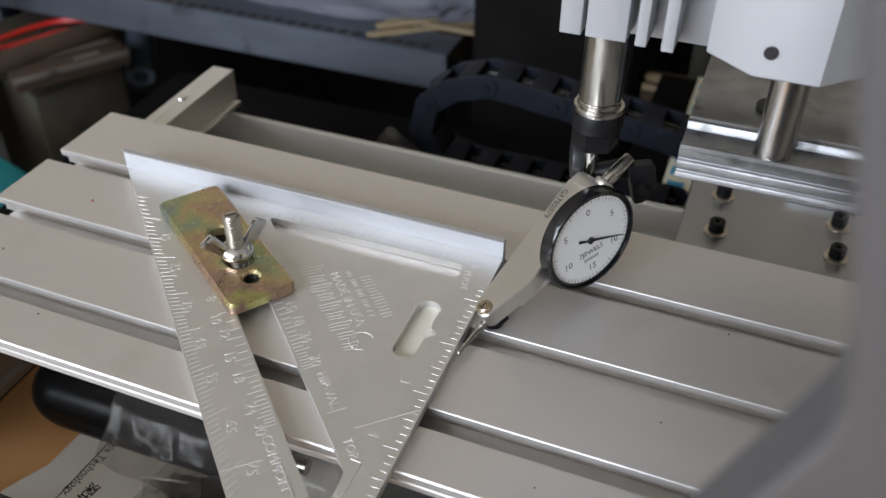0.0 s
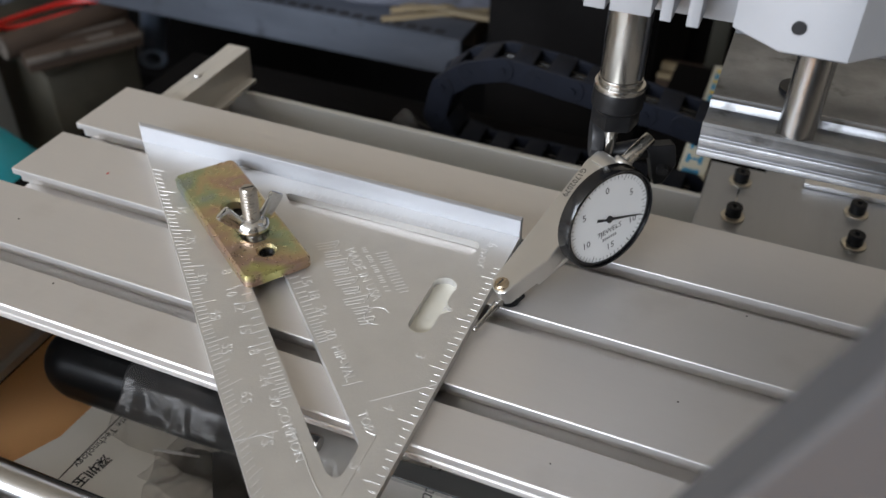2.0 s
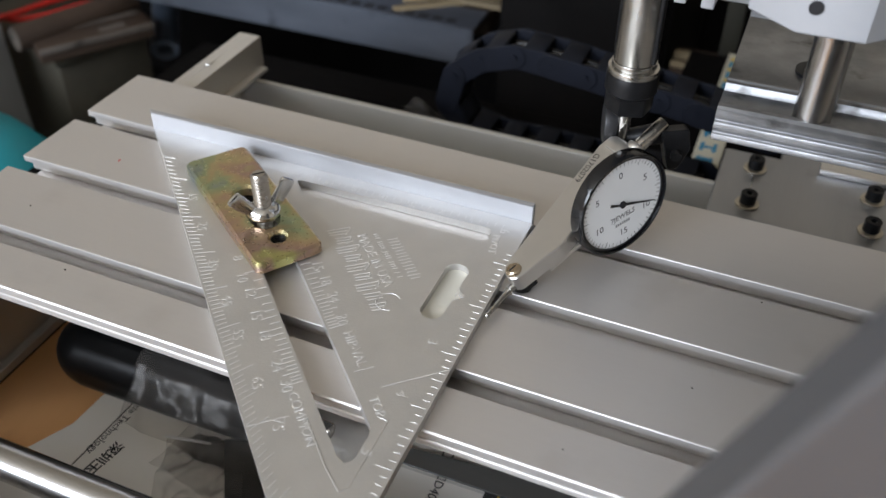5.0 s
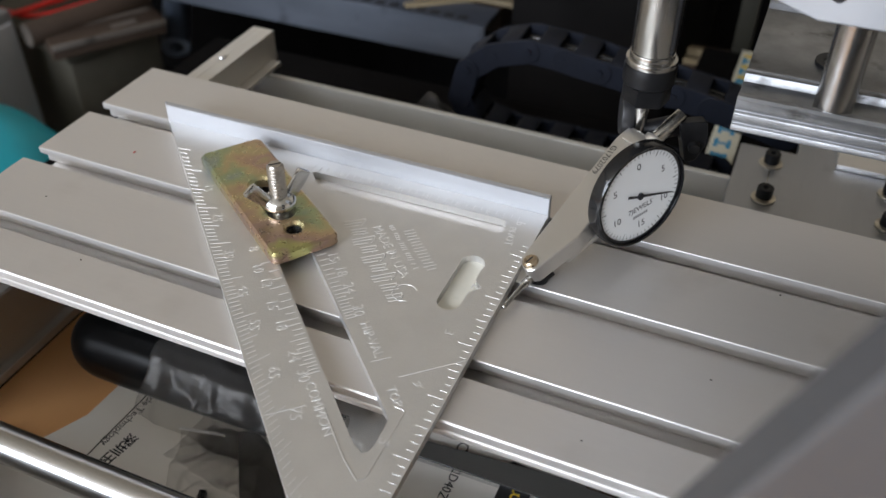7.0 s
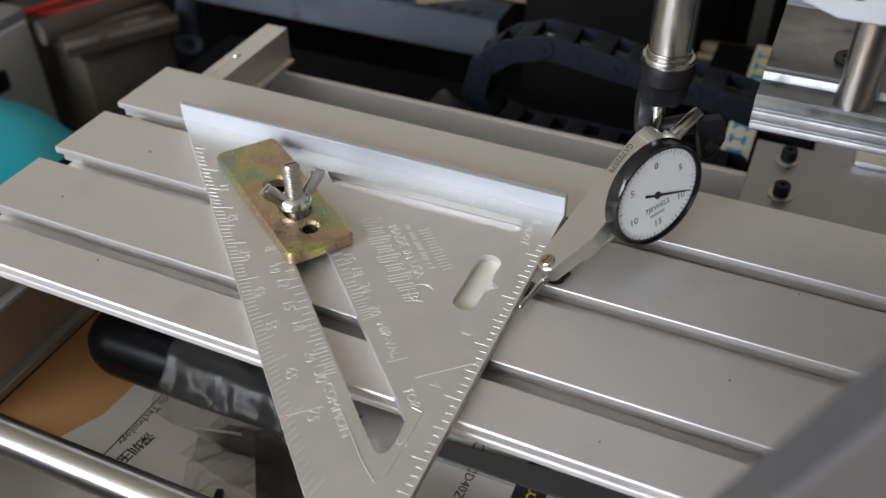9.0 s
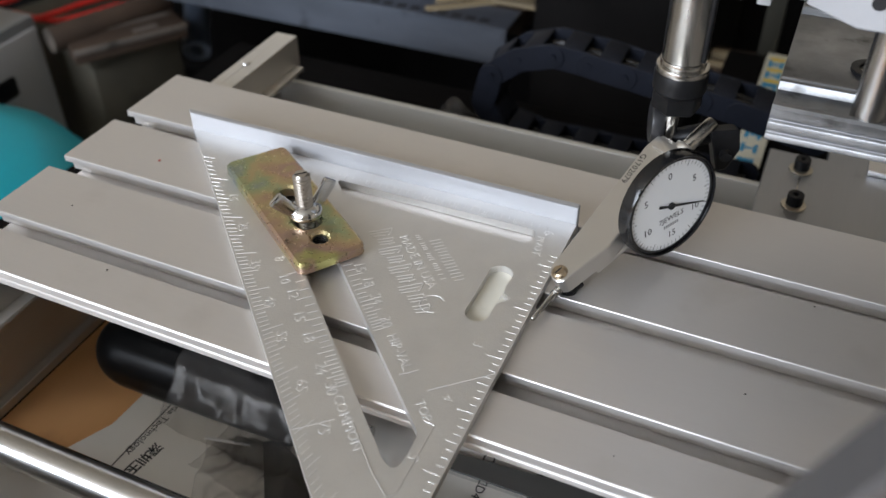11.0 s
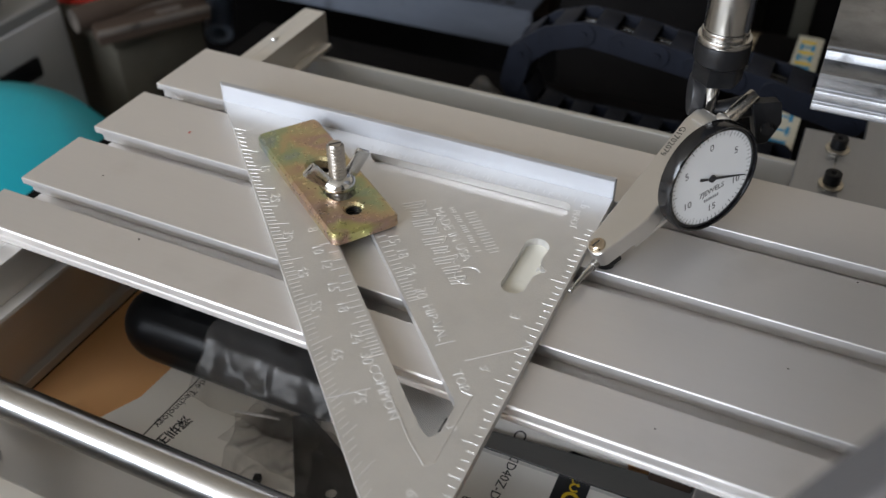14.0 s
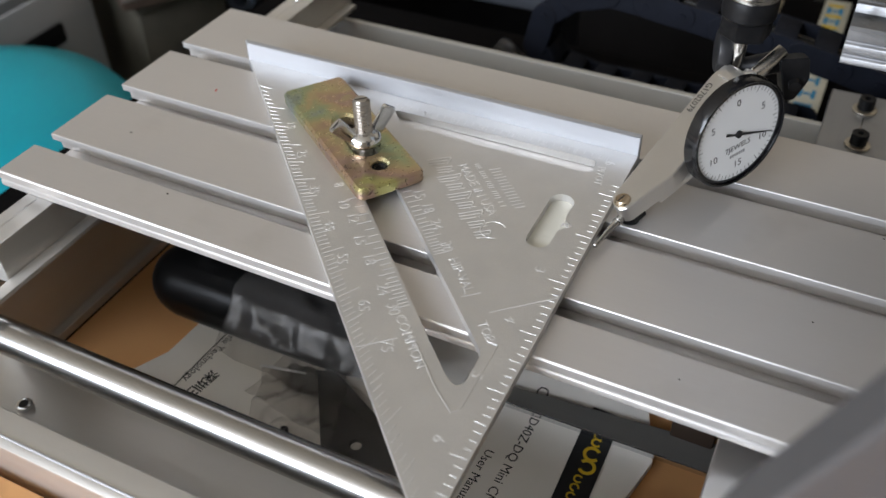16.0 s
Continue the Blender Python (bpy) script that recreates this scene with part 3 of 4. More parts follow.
for txt, x, y in (("15", -0.1345, -0.0345), ("25", -0.1196, -0.0499), ("35", -0.1028, -0.0674), ("45", -0.0866, -0.0829), ("55", -0.0735, -0.0962), ("65", -0.0556, -0.1127), ("75", -0.0405, -0.1250)):
    lettering(txt, 0.0056, M_MARK, square, on_square(x, y, -62), "numeral")
for txt, x, y in (("8", -0.0960, -0.0610), ("10", -0.0883, -0.0700), ("12", -0.0813, -0.0756), ("15", -0.0731, -0.0851), ("18", -0.0650, -0.0925), ("24", -0.0536, -0.1036), ("30", -0.0463, -0.1101)):
    lettering(txt, 0.0058, M_MARK, square, on_square(x, y, -52), "numeral")
for txt, x, y in (("15", -0.0661, -0.0533), ("18", -0.0595, -0.0593), ("24", -0.0525, -0.0665), ("30", -0.0441, -0.0757)):
    lettering(txt, 0.0058, M_MARK, square, on_square(x, y, -52), "numeral")
lettering("COMMON", 0.0050, M_MARK, square, on_square(-0.0350, -0.1200, -45), "stamped_word")
lettering("HIP-VAL", 0.0050, M_MARK, square, on_square(-0.0335, -0.0865, -46), "stamped_word")
lettering("TOP", 0.0046, M_MARK, square, on_square(-0.0155, -0.1065, -46), "stamped_word")
for k in range(2, 7):
    lettering(str(k), 0.0052, M_MARK, square, on_square(-0.0108, -0.0254 * k + 0.0030, -90), "numeral")
for k in range(1, 7):
    lettering(str(k), 0.0034, M_MARK, square, on_square(-0.0105 - 0.0130 * k, -0.0040, 0), "numeral")
lettering("6", 0.0056, M_MARK, square, on_square(-0.0085, -0.0060, -70), "numeral")
lettering("PIVOT", 0.0042, M_MARK, square, on_square(-0.0095, -0.0150, -80), "stamped_word")
lettering("MADE IN USA", 0.0054, M_MARK, square, on_square(-0.0480, -0.0415, -45), "stamped_word")
# trade mark and small print, as plain strokes
rng = random.Random(4)
A45 = Vector((1, -1)).normalized()
logo = []
o = Vector((-0.0695, -0.0300))
for k in range(9):
    p = o + A45 * (0.0058 * k)
    h = 0.0092 if k in (0, 2, 4, 6) else 0.0062
    s = p - IN45 * h * 0.5
    for off, hh in ((0.0, h), (0.0016, h * 0.8), (0.0032, h * (0.95 if k % 2 else 0.6))):
        a_ = s + A45 * off
        logo.append((a_, a_ + IN45 * hh + A45 * 0.0008))
    hook = [s + IN45 * h + A45 * (0.0008 + 0.0012 * q) - IN45 * 0.0012 * (q / 2) ** 2 for q in range(4)]
    logo += list(zip(hook, hook[1:]))
ring_c = o + A45 * 0.0475 + IN45 * 0.0040
ring_p = [ring_c + Vector((math.cos(a), math.sin(a))) * 0.0045 for a in [k * math.pi / 9 for k in range(19)]]
logo += list(zip(ring_p[2:15], ring_p[3:16]))
tagged(part("trade_mark", strokes(logo, 0.00030), M_MARK, square, "stamped script mark"), kind="stuff")
small = []
for row, (sx, sy, n) in enumerate(((-0.0545, -0.0275, 22), (-0.0470, -0.0275, 14))):
    for k in range(n):
        p = Vector((sx, sy)) + A45 * (0.0013 + 0.0006 * row) * k
        if rng.random() < 0.86:
            h = (0.0020 + 0.0024 * row) * rng.uniform(0.8, 1.1)
            small.append((p - IN45 * h / 2, p + IN45 * h / 2 + A45 * 0.0003))
tagged(part("small_print", strokes(small, 0.00022), M_MARK, square, "stamped small print"), kind="stuff")

# ---- yellow-zinc clamp strap with stud and wing nut ----
strap = thing("strap_clamp", "yellow zinc strap clamp with wing nut on the square", "clamp",
              at=pose(-0.1068, -0.0338, TOP + 0.0002, 0, 0, -36.0))
HL, HW, TH = 0.0396, 0.0136, 0.0054
ol = rounded([(-HL, -HW), (HL, -HW), (HL, HW), (-HL, HW)], 0.0035, 5)
part("strap", prism(ol, 0, TH, [stadium(0.0050, 0.0005, 0.0105, 0.0048), stadium(0.0273, 0.0003, 0.0002, 0.0030)], 0.0010), M_YZINC, strap, "yellow zinc strap with rainbow sheen")
thr = lathe([(0.0028 + 0.0004 * (k % 2), -0.0012 + 0.0022 + k * 0.00045) for k in range(0, 9)], 24)
part("threaded_hole", thr, M_BLACKOX, strap, "", pose(0.0273, 0.0003, -0.0006))
# stud along z at the camera-side end of the slot
SX, SY = 0.0128, 0.0010
prof, z = [(0.0, -0.010)], -0.010
while z < 0.0240:
    prof += [(0.0027, z), (0.0034, z + 0.0006), (0.0034, z + 0.0008)]
    z += 0.0014
prof += [(0.0027, z), (0.0024, z + 0.0006), (0.0, z + 0.0006)]
stud = part("stud", lathe(prof, 28), M_STUD, strap, "bright threaded stud", pose(SX, SY, 0))
part("stud_slot", box(-0.0024, 0.0024, -0.00035, 0.00035, z + 0.00062, z + 0.0007), M_INK, stud, "", pose(0, 0, 0, 0, 0, 80))
wing = bmesh.new()
join(wing, lathe([(0.0034, 0.0056), (0.0060, 0.0056), (0.0066, 0.0062), (0.0067, 0.0072), (0.0063, 0.0086), (0.0052, 0.0100), (0.0034, 0.0106)], 32))
for s in (1, -1):
    w = bmesh.new()
    sec = [(0.0040, 0.0082, 0.0034, 0.0048), (0.0066, 0.0110, 0.0024, 0.0056), (0.0092, 0.0142, 0.0021, 0.0060), (0.0106, 0.0162, 0.0020, 0.0064), (0.0114, 0.0173, 0.0018, 0.0062), (0.0117, 0.0178, 0.0013, 0.0052)]
    rows_ = []
    for r_, zc, th, wd in sec:
        ring = []
        for k in range(12):
            a = 2 * math.pi * k / 12
            ca, sa = (math.copysign(abs(q) ** 0.6, q) for q in (math.cos(a), math.sin(a)))
            ring.append(w.verts.new((s * (r_ + 0.5 * wd * ca * 0.81), th * 0.5 * sa, zc - 0.5 * wd * ca * 0.58)))
        rows_.append(ring)
    for a_, b_ in zip(rows_, rows_[1:]):
        for k in range(12):
            w.faces.new((a_[k], a_[(k + 1) % 12], b_[(k + 1) % 12], b_[k]))
    w.faces.new(rows_[0])
    w.faces.new(rows_[-1])
    join(wing, w)
part("wing_nut", wing, M_ZINC, strap, "bright zinc wing nut", pose(SX, SY, 0.0009, 0, 0, 36 + 57))

# ---- dial test indicator ----
HUB = Vector((0.0367, -0.0048, 0.0279))
NV = Vector((0.8167, -0.5730, 0.0677)).normalized()
UV = Vector((-0.1481, -0.0949, 0.9844))
UV = (UV - NV * UV.dot(NV)).normalized()
RV = UV.cross(NV)
DIAL = Matrix(((RV.x, UV.x, NV.x, HUB.x), (RV.y, UV.y, NV.y, HUB.y), (RV.z, UV.z, NV.z, HUB.z), (0, 0, 0, 1)))
ind = thing("dial_test_indicator", "satin chrome lever dial test indicator with black bezel touching the square", "dial indicator", at=DIAL)
RB = 0.0207
bez = lathe([(0.0185, -0.0070), (RB - 0.0008, -0.0070), (RB, -0.0062), (RB, -0.0016), (RB - 0.0004, -0.0009), (RB - 0.0007, -0.0008), (RB - 0.0010, -0.0010), (RB - 0.0011, -0.0017),
             (0.0185, -0.0016), (0.0185, -0.0070)], 160)
for i, v in enumerate(bez.verts):
    if v.co.xy.length > RB - 0.0004:
        v.co.xy *= 1 + (0.006 if i % 2 else -0.006)
part("bezel", bez, M_BEZEL, ind, "glossy black bezel")
dial = part("dial_face", cyl((0, 0, -0.0060), (0, 0, -0.0022), 0.0194, seg=72), M_DIAL, ind, "white dial face")


def dial_ticks():
    bm = bmesh.new()
    for k in range(60):
        a = radians(6 * k)
        lo = 0.0158 if k % 10 == 0 else 0.0167
        c, s = math.cos(a), math.sin(a)
        hw = 0.00009 if k % 2 else 0.00013
        q = [(lo, -hw), (0.0188, -hw), (0.0188, hw), (lo, hw)]
        bm.faces.new([bm.verts.new((c * x - s * y, s * x + c * y, -0.00212)) for x, y in q])
    return bm


tagged(part("graduation", dial_ticks(), M_GREYINK, dial), kind="stuff")
for k, txt in enumerate(("0", "5", "10", "15", "10", "5")):
    a = radians(90 - 60 * k)
    lettering(txt, 0.0040, M_GREYINK, dial, pose(0.0129 * math.cos(a), 0.0129 * math.sin(a), -0.00212), "numeral", 0.00002)
lettering("7JEWELS", 0.0031, M_GREYINK, dial, pose(0, -0.0054, -0.00212), "dial_word", 0.00002)
for k in range(7):
    part("print_bar", box(-0.0035 + 0.001 * k, -0.0029 + 0.001 * k, -0.0092, -0.0080, -0.00218, -0.00210), M_GREYBOX, dial)
needle = prism([(0.0, 0.0), (-0.00055, 0.0004), (-0.00045, 0.0050), (-0.00012, 0.0165), (0.00012, 0.0165), (0.00045, 0.0050), (0.00055, 0.0004), (0.0006, -0.0060), (-0.0006, -0.0060)], -0.0019, -0.0017)
join(needle, cyl((0, 0, -0.0021), (0, 0, -0.0014), 0.0014, seg=24))
part("needle", needle, M_INK, ind, "black needle", pose(0, 0, 0, 0, 0, -112))
# body lies behind the dial, its axis through stem and stylus
BODY = pose(-0.0010, 0.0002, -0.0006) @ pose(0, 0, 0, 0, 0, 14.2)
bo = prism(rounded([(-0.0478, -0.0120), (-0.0455, -0.0150), (0.0160, -0.0312), (0.0225, -0.0312), (0.0225, -0.0072), (-0.0165, -0.0072), (-0.0262, -0.0050), (-0.0462, -0.0062), (-0.0482, -0.0085)], 0.0010, 3), -0.0070, 0.0002, r=0.0004)
bo.transform(Matrix(((1, 0, 0, 0), (0, 0, 1, 0), (0, 1, 0, 0), (0, 0, 0, 1))))
body = part("body", bo, M_INDBODY, ind, "satin chrome body", BODY)
lettering("G1702079", 0.0036, M_INK, body, Matrix(((-0.967, 0.255, 0, 0.0052), (0, 0, 1, 0.00026), (0.255, 0.967, 0, -0.0261), (0, 0, 0, 1))), "engraved_number", 0.00003)
part("body_step", box(0.0165, 0.0226, 0.0002, 0.0016, -0.0285, -0.0125, 0.0005), M_INDBODY, ind, "", BODY)
part("dovetail", cyl((0.0222, -0.0020, -0.0186), (0.0250, -0.0012, -0.0186), 0.0042, seg=24, r=0.0006), M_INDBODY, ind, "", BODY)
part("stem", cyl((0.0246, -0.0010, -0.0186), (0.0385, 0.0002, -0.0186), 0.0027, seg=28, r=0.0002), M_STEEL, ind, "steel mounting stem", BODY)
piv = part("pivot_screw", lathe([(0, 0.0014), (0.0020, 0.0014), (0.0024, 0.0009), (0.0028, 0.0008), (0.0031, 0.0003), (0.0031, 0.0), (0, 0.0)], 28), M_GOLD, ind, "brass pivot screw", BODY @ Matrix.Translation((-0.0447, 0.0002, -0.0104)) @ pose(0, 0, 0, -90))
part("screw_slot", box(-0.0016, 0.0016, -0.0003, 0.0003, 0.00135, 0.00145), M_INK, piv)
part("fork", cyl((-0.0447, -0.0070, -0.0104), (-0.0447, -0.0110, -0.0104), 0.0036, seg=24, r=0.0004), M_BLACKOX, ind, "black fork under the pivot", BODY)
part("fork_arm", box(-0.0447, -0.0395, -0.0100, -0.0071, -0.0130, -0.0066, 0.0005), M_BLACKOX, ind, "", BODY)
part("lower_cover", box(-0.0335, -0.0060, -0.0092, -0.0071, -0.0190, -0.0058, 0.0008), M_INDBODY, ind, "", BODY)
sty = cyl((-0.0455, -0.0075, -0.0108), (-0.0510, -0.0040, -0.0078), 0.0017, 0.0016, 20)
cyl((-0.0508, -0.0041, -0.0079), (-0.0632, 0.0012, -0.0015), 0.0013, 0.0007, 20, bm=sty)
part("stylus", sty, M_STEEL, ind, "fine steel stylus", BODY)
tipb = bmesh.new()
bmesh.ops.create_uvsphere(tipb, u_segments=20, v_segments=12, radius=0.0010, matrix=Matrix.Translation((-0.0636, 0.0015, -0.0013)))
part("ball_tip", tipb, M_STEEL, ind, "", BODY)

# ---- swivel holder between collet and indicator ----
hold = thing("indicator_holder", "black swivel clamp holder gripped in the collet", "holder")
part("shank", cyl((AX - 0.0005, AY - 0.001, 0.0330), (AX - 0.0005, AY - 0.001, 0.0457), 0.0027, seg=28, r=0.0002), M_STEEL, hold, "steel shank")
part("knuckle", cyl((AX - 0.0090, AY + 0.0020, 0.0365), (AX - 0.0042, AY + 0.0035, 0.0365), 0.0082, seg=40, r=0.0006), M_DARKOX, hold, "dark steel swivel disc")
part("knuckle_body", box(-0.0050, 0.0050, -0.0050, 0.0050, -0.0100, 0.0045, 0.0015), M_BLACKOX, hold, "", pose(AX + 0.001, AY + 0.001, 0.0280))
arm = prism(rounded([(-0.0060, 0.0075), (0.0080, 0.0085), (0.0095, -0.0020), (0.0040, -0.0120), (-0.0010, -0.0130), (-0.0035, -0.0020)], 0.0015, 4), -0.0045, 0.0045, r=0.0005)
part("clamp_arm", arm, M_BLACKOX, hold, "", pose(0.0435, 0.0345, 0.0340, 78, 0, 24) @ Matrix.Scale(0.78, 4))
part("link", cyl((AX + 0.002, AY + 0.001, 0.0315), (0.0405, 0.0360, 0.0375), 0.0042, seg=24, r=0.0004), M_BLACKOX, hold)
part("arm_screw", cyl((0.0470, 0.0290, 0.0335), (0.0478, 0.0267, 0.0330), 0.0022, seg=20), M_BLACKOX, hold)

# ---- things on the bench under the table ----
ZB = -0.0950
card = thing("cardboard_sheet", "brown cardboard sheet covering the bench under the machine", "cardboard")
part("sheet", box(-0.2218, 0.30, -0.60, 0.070, ZB + 0.0002, ZB + 0.0032, 0.0006), M_CARD, card)
flap = thing("cardboard_carton", "flattened brown cardboard carton beside the machine frame", "carton")
part("carton_panel", box(-0.32, 0.05, -0.330, -0.1945, ZB + 0.0036, -0.0400, 0.0012), M_CARD, flap)
MAN = pose(-0.045, -0.075, ZB + 0.0034, 0, 0, 0)
manual = thing("manual_booklet", "white printed user manual lying on the cardboard", "booklet", at=MAN)
ZT = 0.0041
sheet = prism([(-0.1360, -0.0400), (-0.1270, -0.0220), (-0.1254, -0.0010), (-0.1180, 0.0150), (-0.0980, 0.0420), (0.0700, 0.0480), (0.0825, 0.0120), (0.0780, -0.0080), (0.0680, -0.0700), (-0.1350, -0.0700)], 0.0, 0.0036, r=0.0002)
part("cover", sheet, M_PAPER, manual)



def on_manual(x, y, turn):
    return pose(x + 0.045, y + 0.075, 0.0037, 0, 0, turn)


part("ruled_line", strokes([((-0.1544 + 0.045, -0.0680 + 0.075), (-0.1575 + 0.045, -0.1200 + 0.075))], 0.0003, 0.0037, 0.0001), M_INK, manual)
lettering("otle Technology", 0.0050, M_INK, manual, on_manual(-0.1533, -0.0913, -95.5), "printed_word", 0.00004)
for txt, by in (("\u6df1", -0.1010), ("\u5733", -0.1068), ("\u7389", -0.1126)):
    lettering(txt, 0.0062, M_INK, manual, on_manual(-0.1462 + 0.19 * (by + 0.1005), by, -98), "printed_character", 0.00004, 0.00012)
lettering("D40Z-DQ Mini CNC", 0.0056, M_INK, manual, on_manual(-0.0128, -0.0870, -92.5), "printed_word", 0.00004)
lettering("User Manual", 0.0054, M_INK, manual, on_manual(-0.0225, -0.0985, -92.5), "printed_word", 0.00004)
part("black_band", prism([(0.0072 + 0.045, -0.0480 + 0.075), (0.0205 + 0.045, -0.0480 + 0.075), (0.0205 + 0.045, -0.142 + 0.075), (0.0080 + 0.045, -0.142 + 0.075)], 0.0037, 0.0039), M_INK, manual, "black printed band")
for bx, by, s, a0 in ((0.0150, -0.0640, 0.8, 40), (0.0152, -0.0700, 1.35, 40), (0.0152, -0.0765, 1.35, 220), (0.0140, -0.0830, 0.7, 40), (0.0140, -0.0872, 0.7, 0), (0.0140, -0.0914, 0.7, 40), (0.0140, -0.0956, 0.7, 200)):
    ring_o = arc(0, 0, 0.0027 * s, a0, a0 + 285, 14) + arc(0, 0, 0.0017 * s, a0 + 285, a0, 14)
    part("band_shape", prism(ring_o, 0.0003, 0.0005), M_YELLOW, manual, "yellow printed shape", on_manual(bx, by, 0))
part("print_bar", box(-0.0070, 0.0070, -0.0016, 0.0016, 0.0003, 0.0005), M_INK, manual, "", on_manual(0.0152, -0.0492, -2))
lettering("C", 0.0075, M_INK, manual, on_manual(-0.0140, -0.0480, -95), "printed_word", 0.00004)

# screwdriver with a thick handle
H0, H1 = Vector((-0.1770, -0.0660, -0.0740)), Vector((-0.0300, -0.0670, -0.0740))
driver = thing("screwdriver", "black plastic handled screwdriver half inside a clear bag", "screwdriver")
HM = Matrix.Translation(H0) @ (H1 - H0).to_track_quat("Z", "Y").to_matrix().to_4x4()
prof = [(0.0, -0.0195)] + [(0.0174 * math.sin(radians(a)) ** 0.8, -0.0195 * math.cos(radians(a))) for a in range(10, 91, 8)] + [(0.0174, 0.012), (0.0170, 0.050), (0.0160, 0.085), (0.0125, 0.100), (0.0, 0.102)]
hb = lathe(prof, 48)
for v in hb.verts:
    a = math.atan2(v.co.y, v.co.x)
    if v.co.z > 0.002:
        k = 1 - 0.05 * max(0, math.cos(6 * a)) ** 6
        v.co.x *= k
        v.co.y *= k
part("handle", hb, M_GRIP, driver, "glossy black handle", HM)
part("blade", cyl((0, 0, 0.102), (0, 0, 0.118), 0.0035, seg=20), M_STEEL, driver, "", HM)


def film_sheet(name, parent, cx, cy, sx, sy, turn, heights, seed, label, rough=1.0):
    """A crumpled sheet of thin film draped over what lies beneath, with a little thickness."""
    bm = bmesh.new()
    n = 90
    grid = [[None] * (n + 1) for _ in range(n + 1)]
    for i in range(n + 1):
        for j in range(n + 1):
            u, v = (i / n - 0.5) * sx, (j / n - 0.5) * sy
            zz = heights(u, v) + rough * (0.0016 * noise.noise(Vector((u * 60 + seed, v * 60, seed))) + 0.0016 * abs(noise.noise(Vector((u * 150, v * 110 + seed, 2)))) + 0.0030 * noise.voronoi(Vector((u * 75 + 0.4 * v * 75, v * 95, seed)))[0][0])
            grid[i][j] = bm.verts.new((u + 0.002 * noise.noise(Vector((v * 80, seed, 1))), v + 0.002 * noise.noise(Vector((u * 80, seed, 5))), zz))
    for i in range(n):
        for j in range(n):
            bm.faces.new((grid[i][j], grid[i + 1][j], grid[i + 1][j + 1], grid[i][j + 1]))
    ob = part(name, bm, M_FILM, parent, label, pose(cx, cy, 0, 0, 0, turn))
    so = ob.modifiers.new("thickness", "SOLIDIFY")
    so.thickness = 0.00008
    return ob


bag = thing("clear_plastic_bag", "crumpled clear plastic bag drawn over the screwdriver", "plastic bag")
film_sheet("film", bag, -0.0850, -0.0690, 0.120, 0.058, -3, lambda u, v: -0.0740 + 0.0175 * max(0, math.cos(v / 0.022)) - 0.010 * max(0, -v - 0.012) / 0.017, 3.0, "clear crinkled film", 0.8)
film_sheet("lower_flap", bag, -0.0780, -0.1000, 0.090, 0.026, -12, lambda u, v: -0.0845 + 0.10 * max(0.0, v), 5.0, "clear film flap lying over the manual", 1.0)
parts_bag = thing("small_parts_bag", "small clear zip bag of parts lying on the manual", "plastic bag")
film_sheet("film", parts_bag, -0.0985, -0.1045, 0.036, 0.036, 20, lambda u, v: -0.0830 + 0.004 * math.cos(u / 0.018), 7.0, "clear crinkled film", 1.6)
part("zip_strip", box(-0.0190, 0.0010, -0.0006, 0.0006, 0, 0.0008, 0.0002), M_DIAL, parts_bag, "white zip strip", pose(-0.1040, -0.0905, -0.0765, 0, 0, 12))
rb = random.Random(9)
for k in range(7):
    part("small_part", box(-0.003, 0.003, -0.0015, 0.0015, 0, 0.003, 0.0004), (M_BLACKOX, M_RED, M_ZINC)[k % 3], parts_bag, "", pose(-0.100 + rb.uniform(-.012, .012), -0.121 + rb.uniform(-.01, .008), -0.0876, 0, 0, rb.uniform(0, 180)))

plate = thing("steel_bracket", "dark steel bracket plate with a round hole on the manual", "bracket")
bp_ = prism([(-0.1050, -0.0800), (-0.0990, -0.0760), (-0.0180, -0.1160), (-0.0300, -0.1420), (-0.0780, -0.1330), (-0.0830, -0.1130)], -0.0879, -0.0860, [[(-0.0705 + 0.0024 * math.cos(k * math.pi / 10), -0.1065 + 0.0024 * math.sin(k * math.pi / 10)) for k in range(20)]], 0.0003)
part("bracket_plate", bp_, M_DARKSTEEL, plate)
rule = thing("steel_strip", "dark steel strip lying across the manual under the table", "strip")
part("strip_bar", prism([(-0.0450, -0.0622), (0.0606, -0.0610), (0.0603, -0.0462), (-0.0450, -0.0545)], -0.0870, -0.0850, r=0.0003), M_STRIPSTEEL, rule)
part("bright_edge", prism([(-0.0450, -0.0630), (0.0606, -0.0618), (0.0606, -0.0611), (-0.0450, -0.0623)], -0.0871, -0.0848), M_ZINC, rule, "bright sheared edge")
block = thing("steel_block", "dull brown steel block behind the manual", "block")
part("block_body", box(0.0400, 0.0570, -0.0500, -0.0200, -0.0917, -0.0700, 0.001), M_WOOD, block)

# ---- cable chain behind the bed ----
chain = thing("cable_drag_chain", "dark navy nylon cable drag chain looping behind the bed", "cable chain")
track = curve_points([(0.050, -0.0868), (0.010, -0.0868), (-0.045, -0.0868), (-0.085, -0.0862), (-0.1040, -0.0795), (-0.1105, -0.0668), (-0.1077, -0.0455), (-0.0914, -0.0306), (-0.0716, -0.0231), (-0.0495, -0.0242),
                      (-0.0277, -0.0268), (-0.0084, -0.0296), (0.0130, -0.0322), (0.0340, -0.0350), (0.0540, -0.0385), (0.0750, -0.0430), (0.0900, -0.0465)], 24)
track = [Vector((p.x, p.y)) for p in track]
dist = [0.0]
for a, b in zip(track, track[1:]):
    dist.append(dist[-1] + (b - a).length)


def at_length(d):
    for i in range(1, len(dist)):
        if dist[i] >= d:
            t = (d - dist[i - 1]) / (dist[i] - dist[i - 1])
            return track[i - 1].lerp(track[i], t)
    return track[-1]


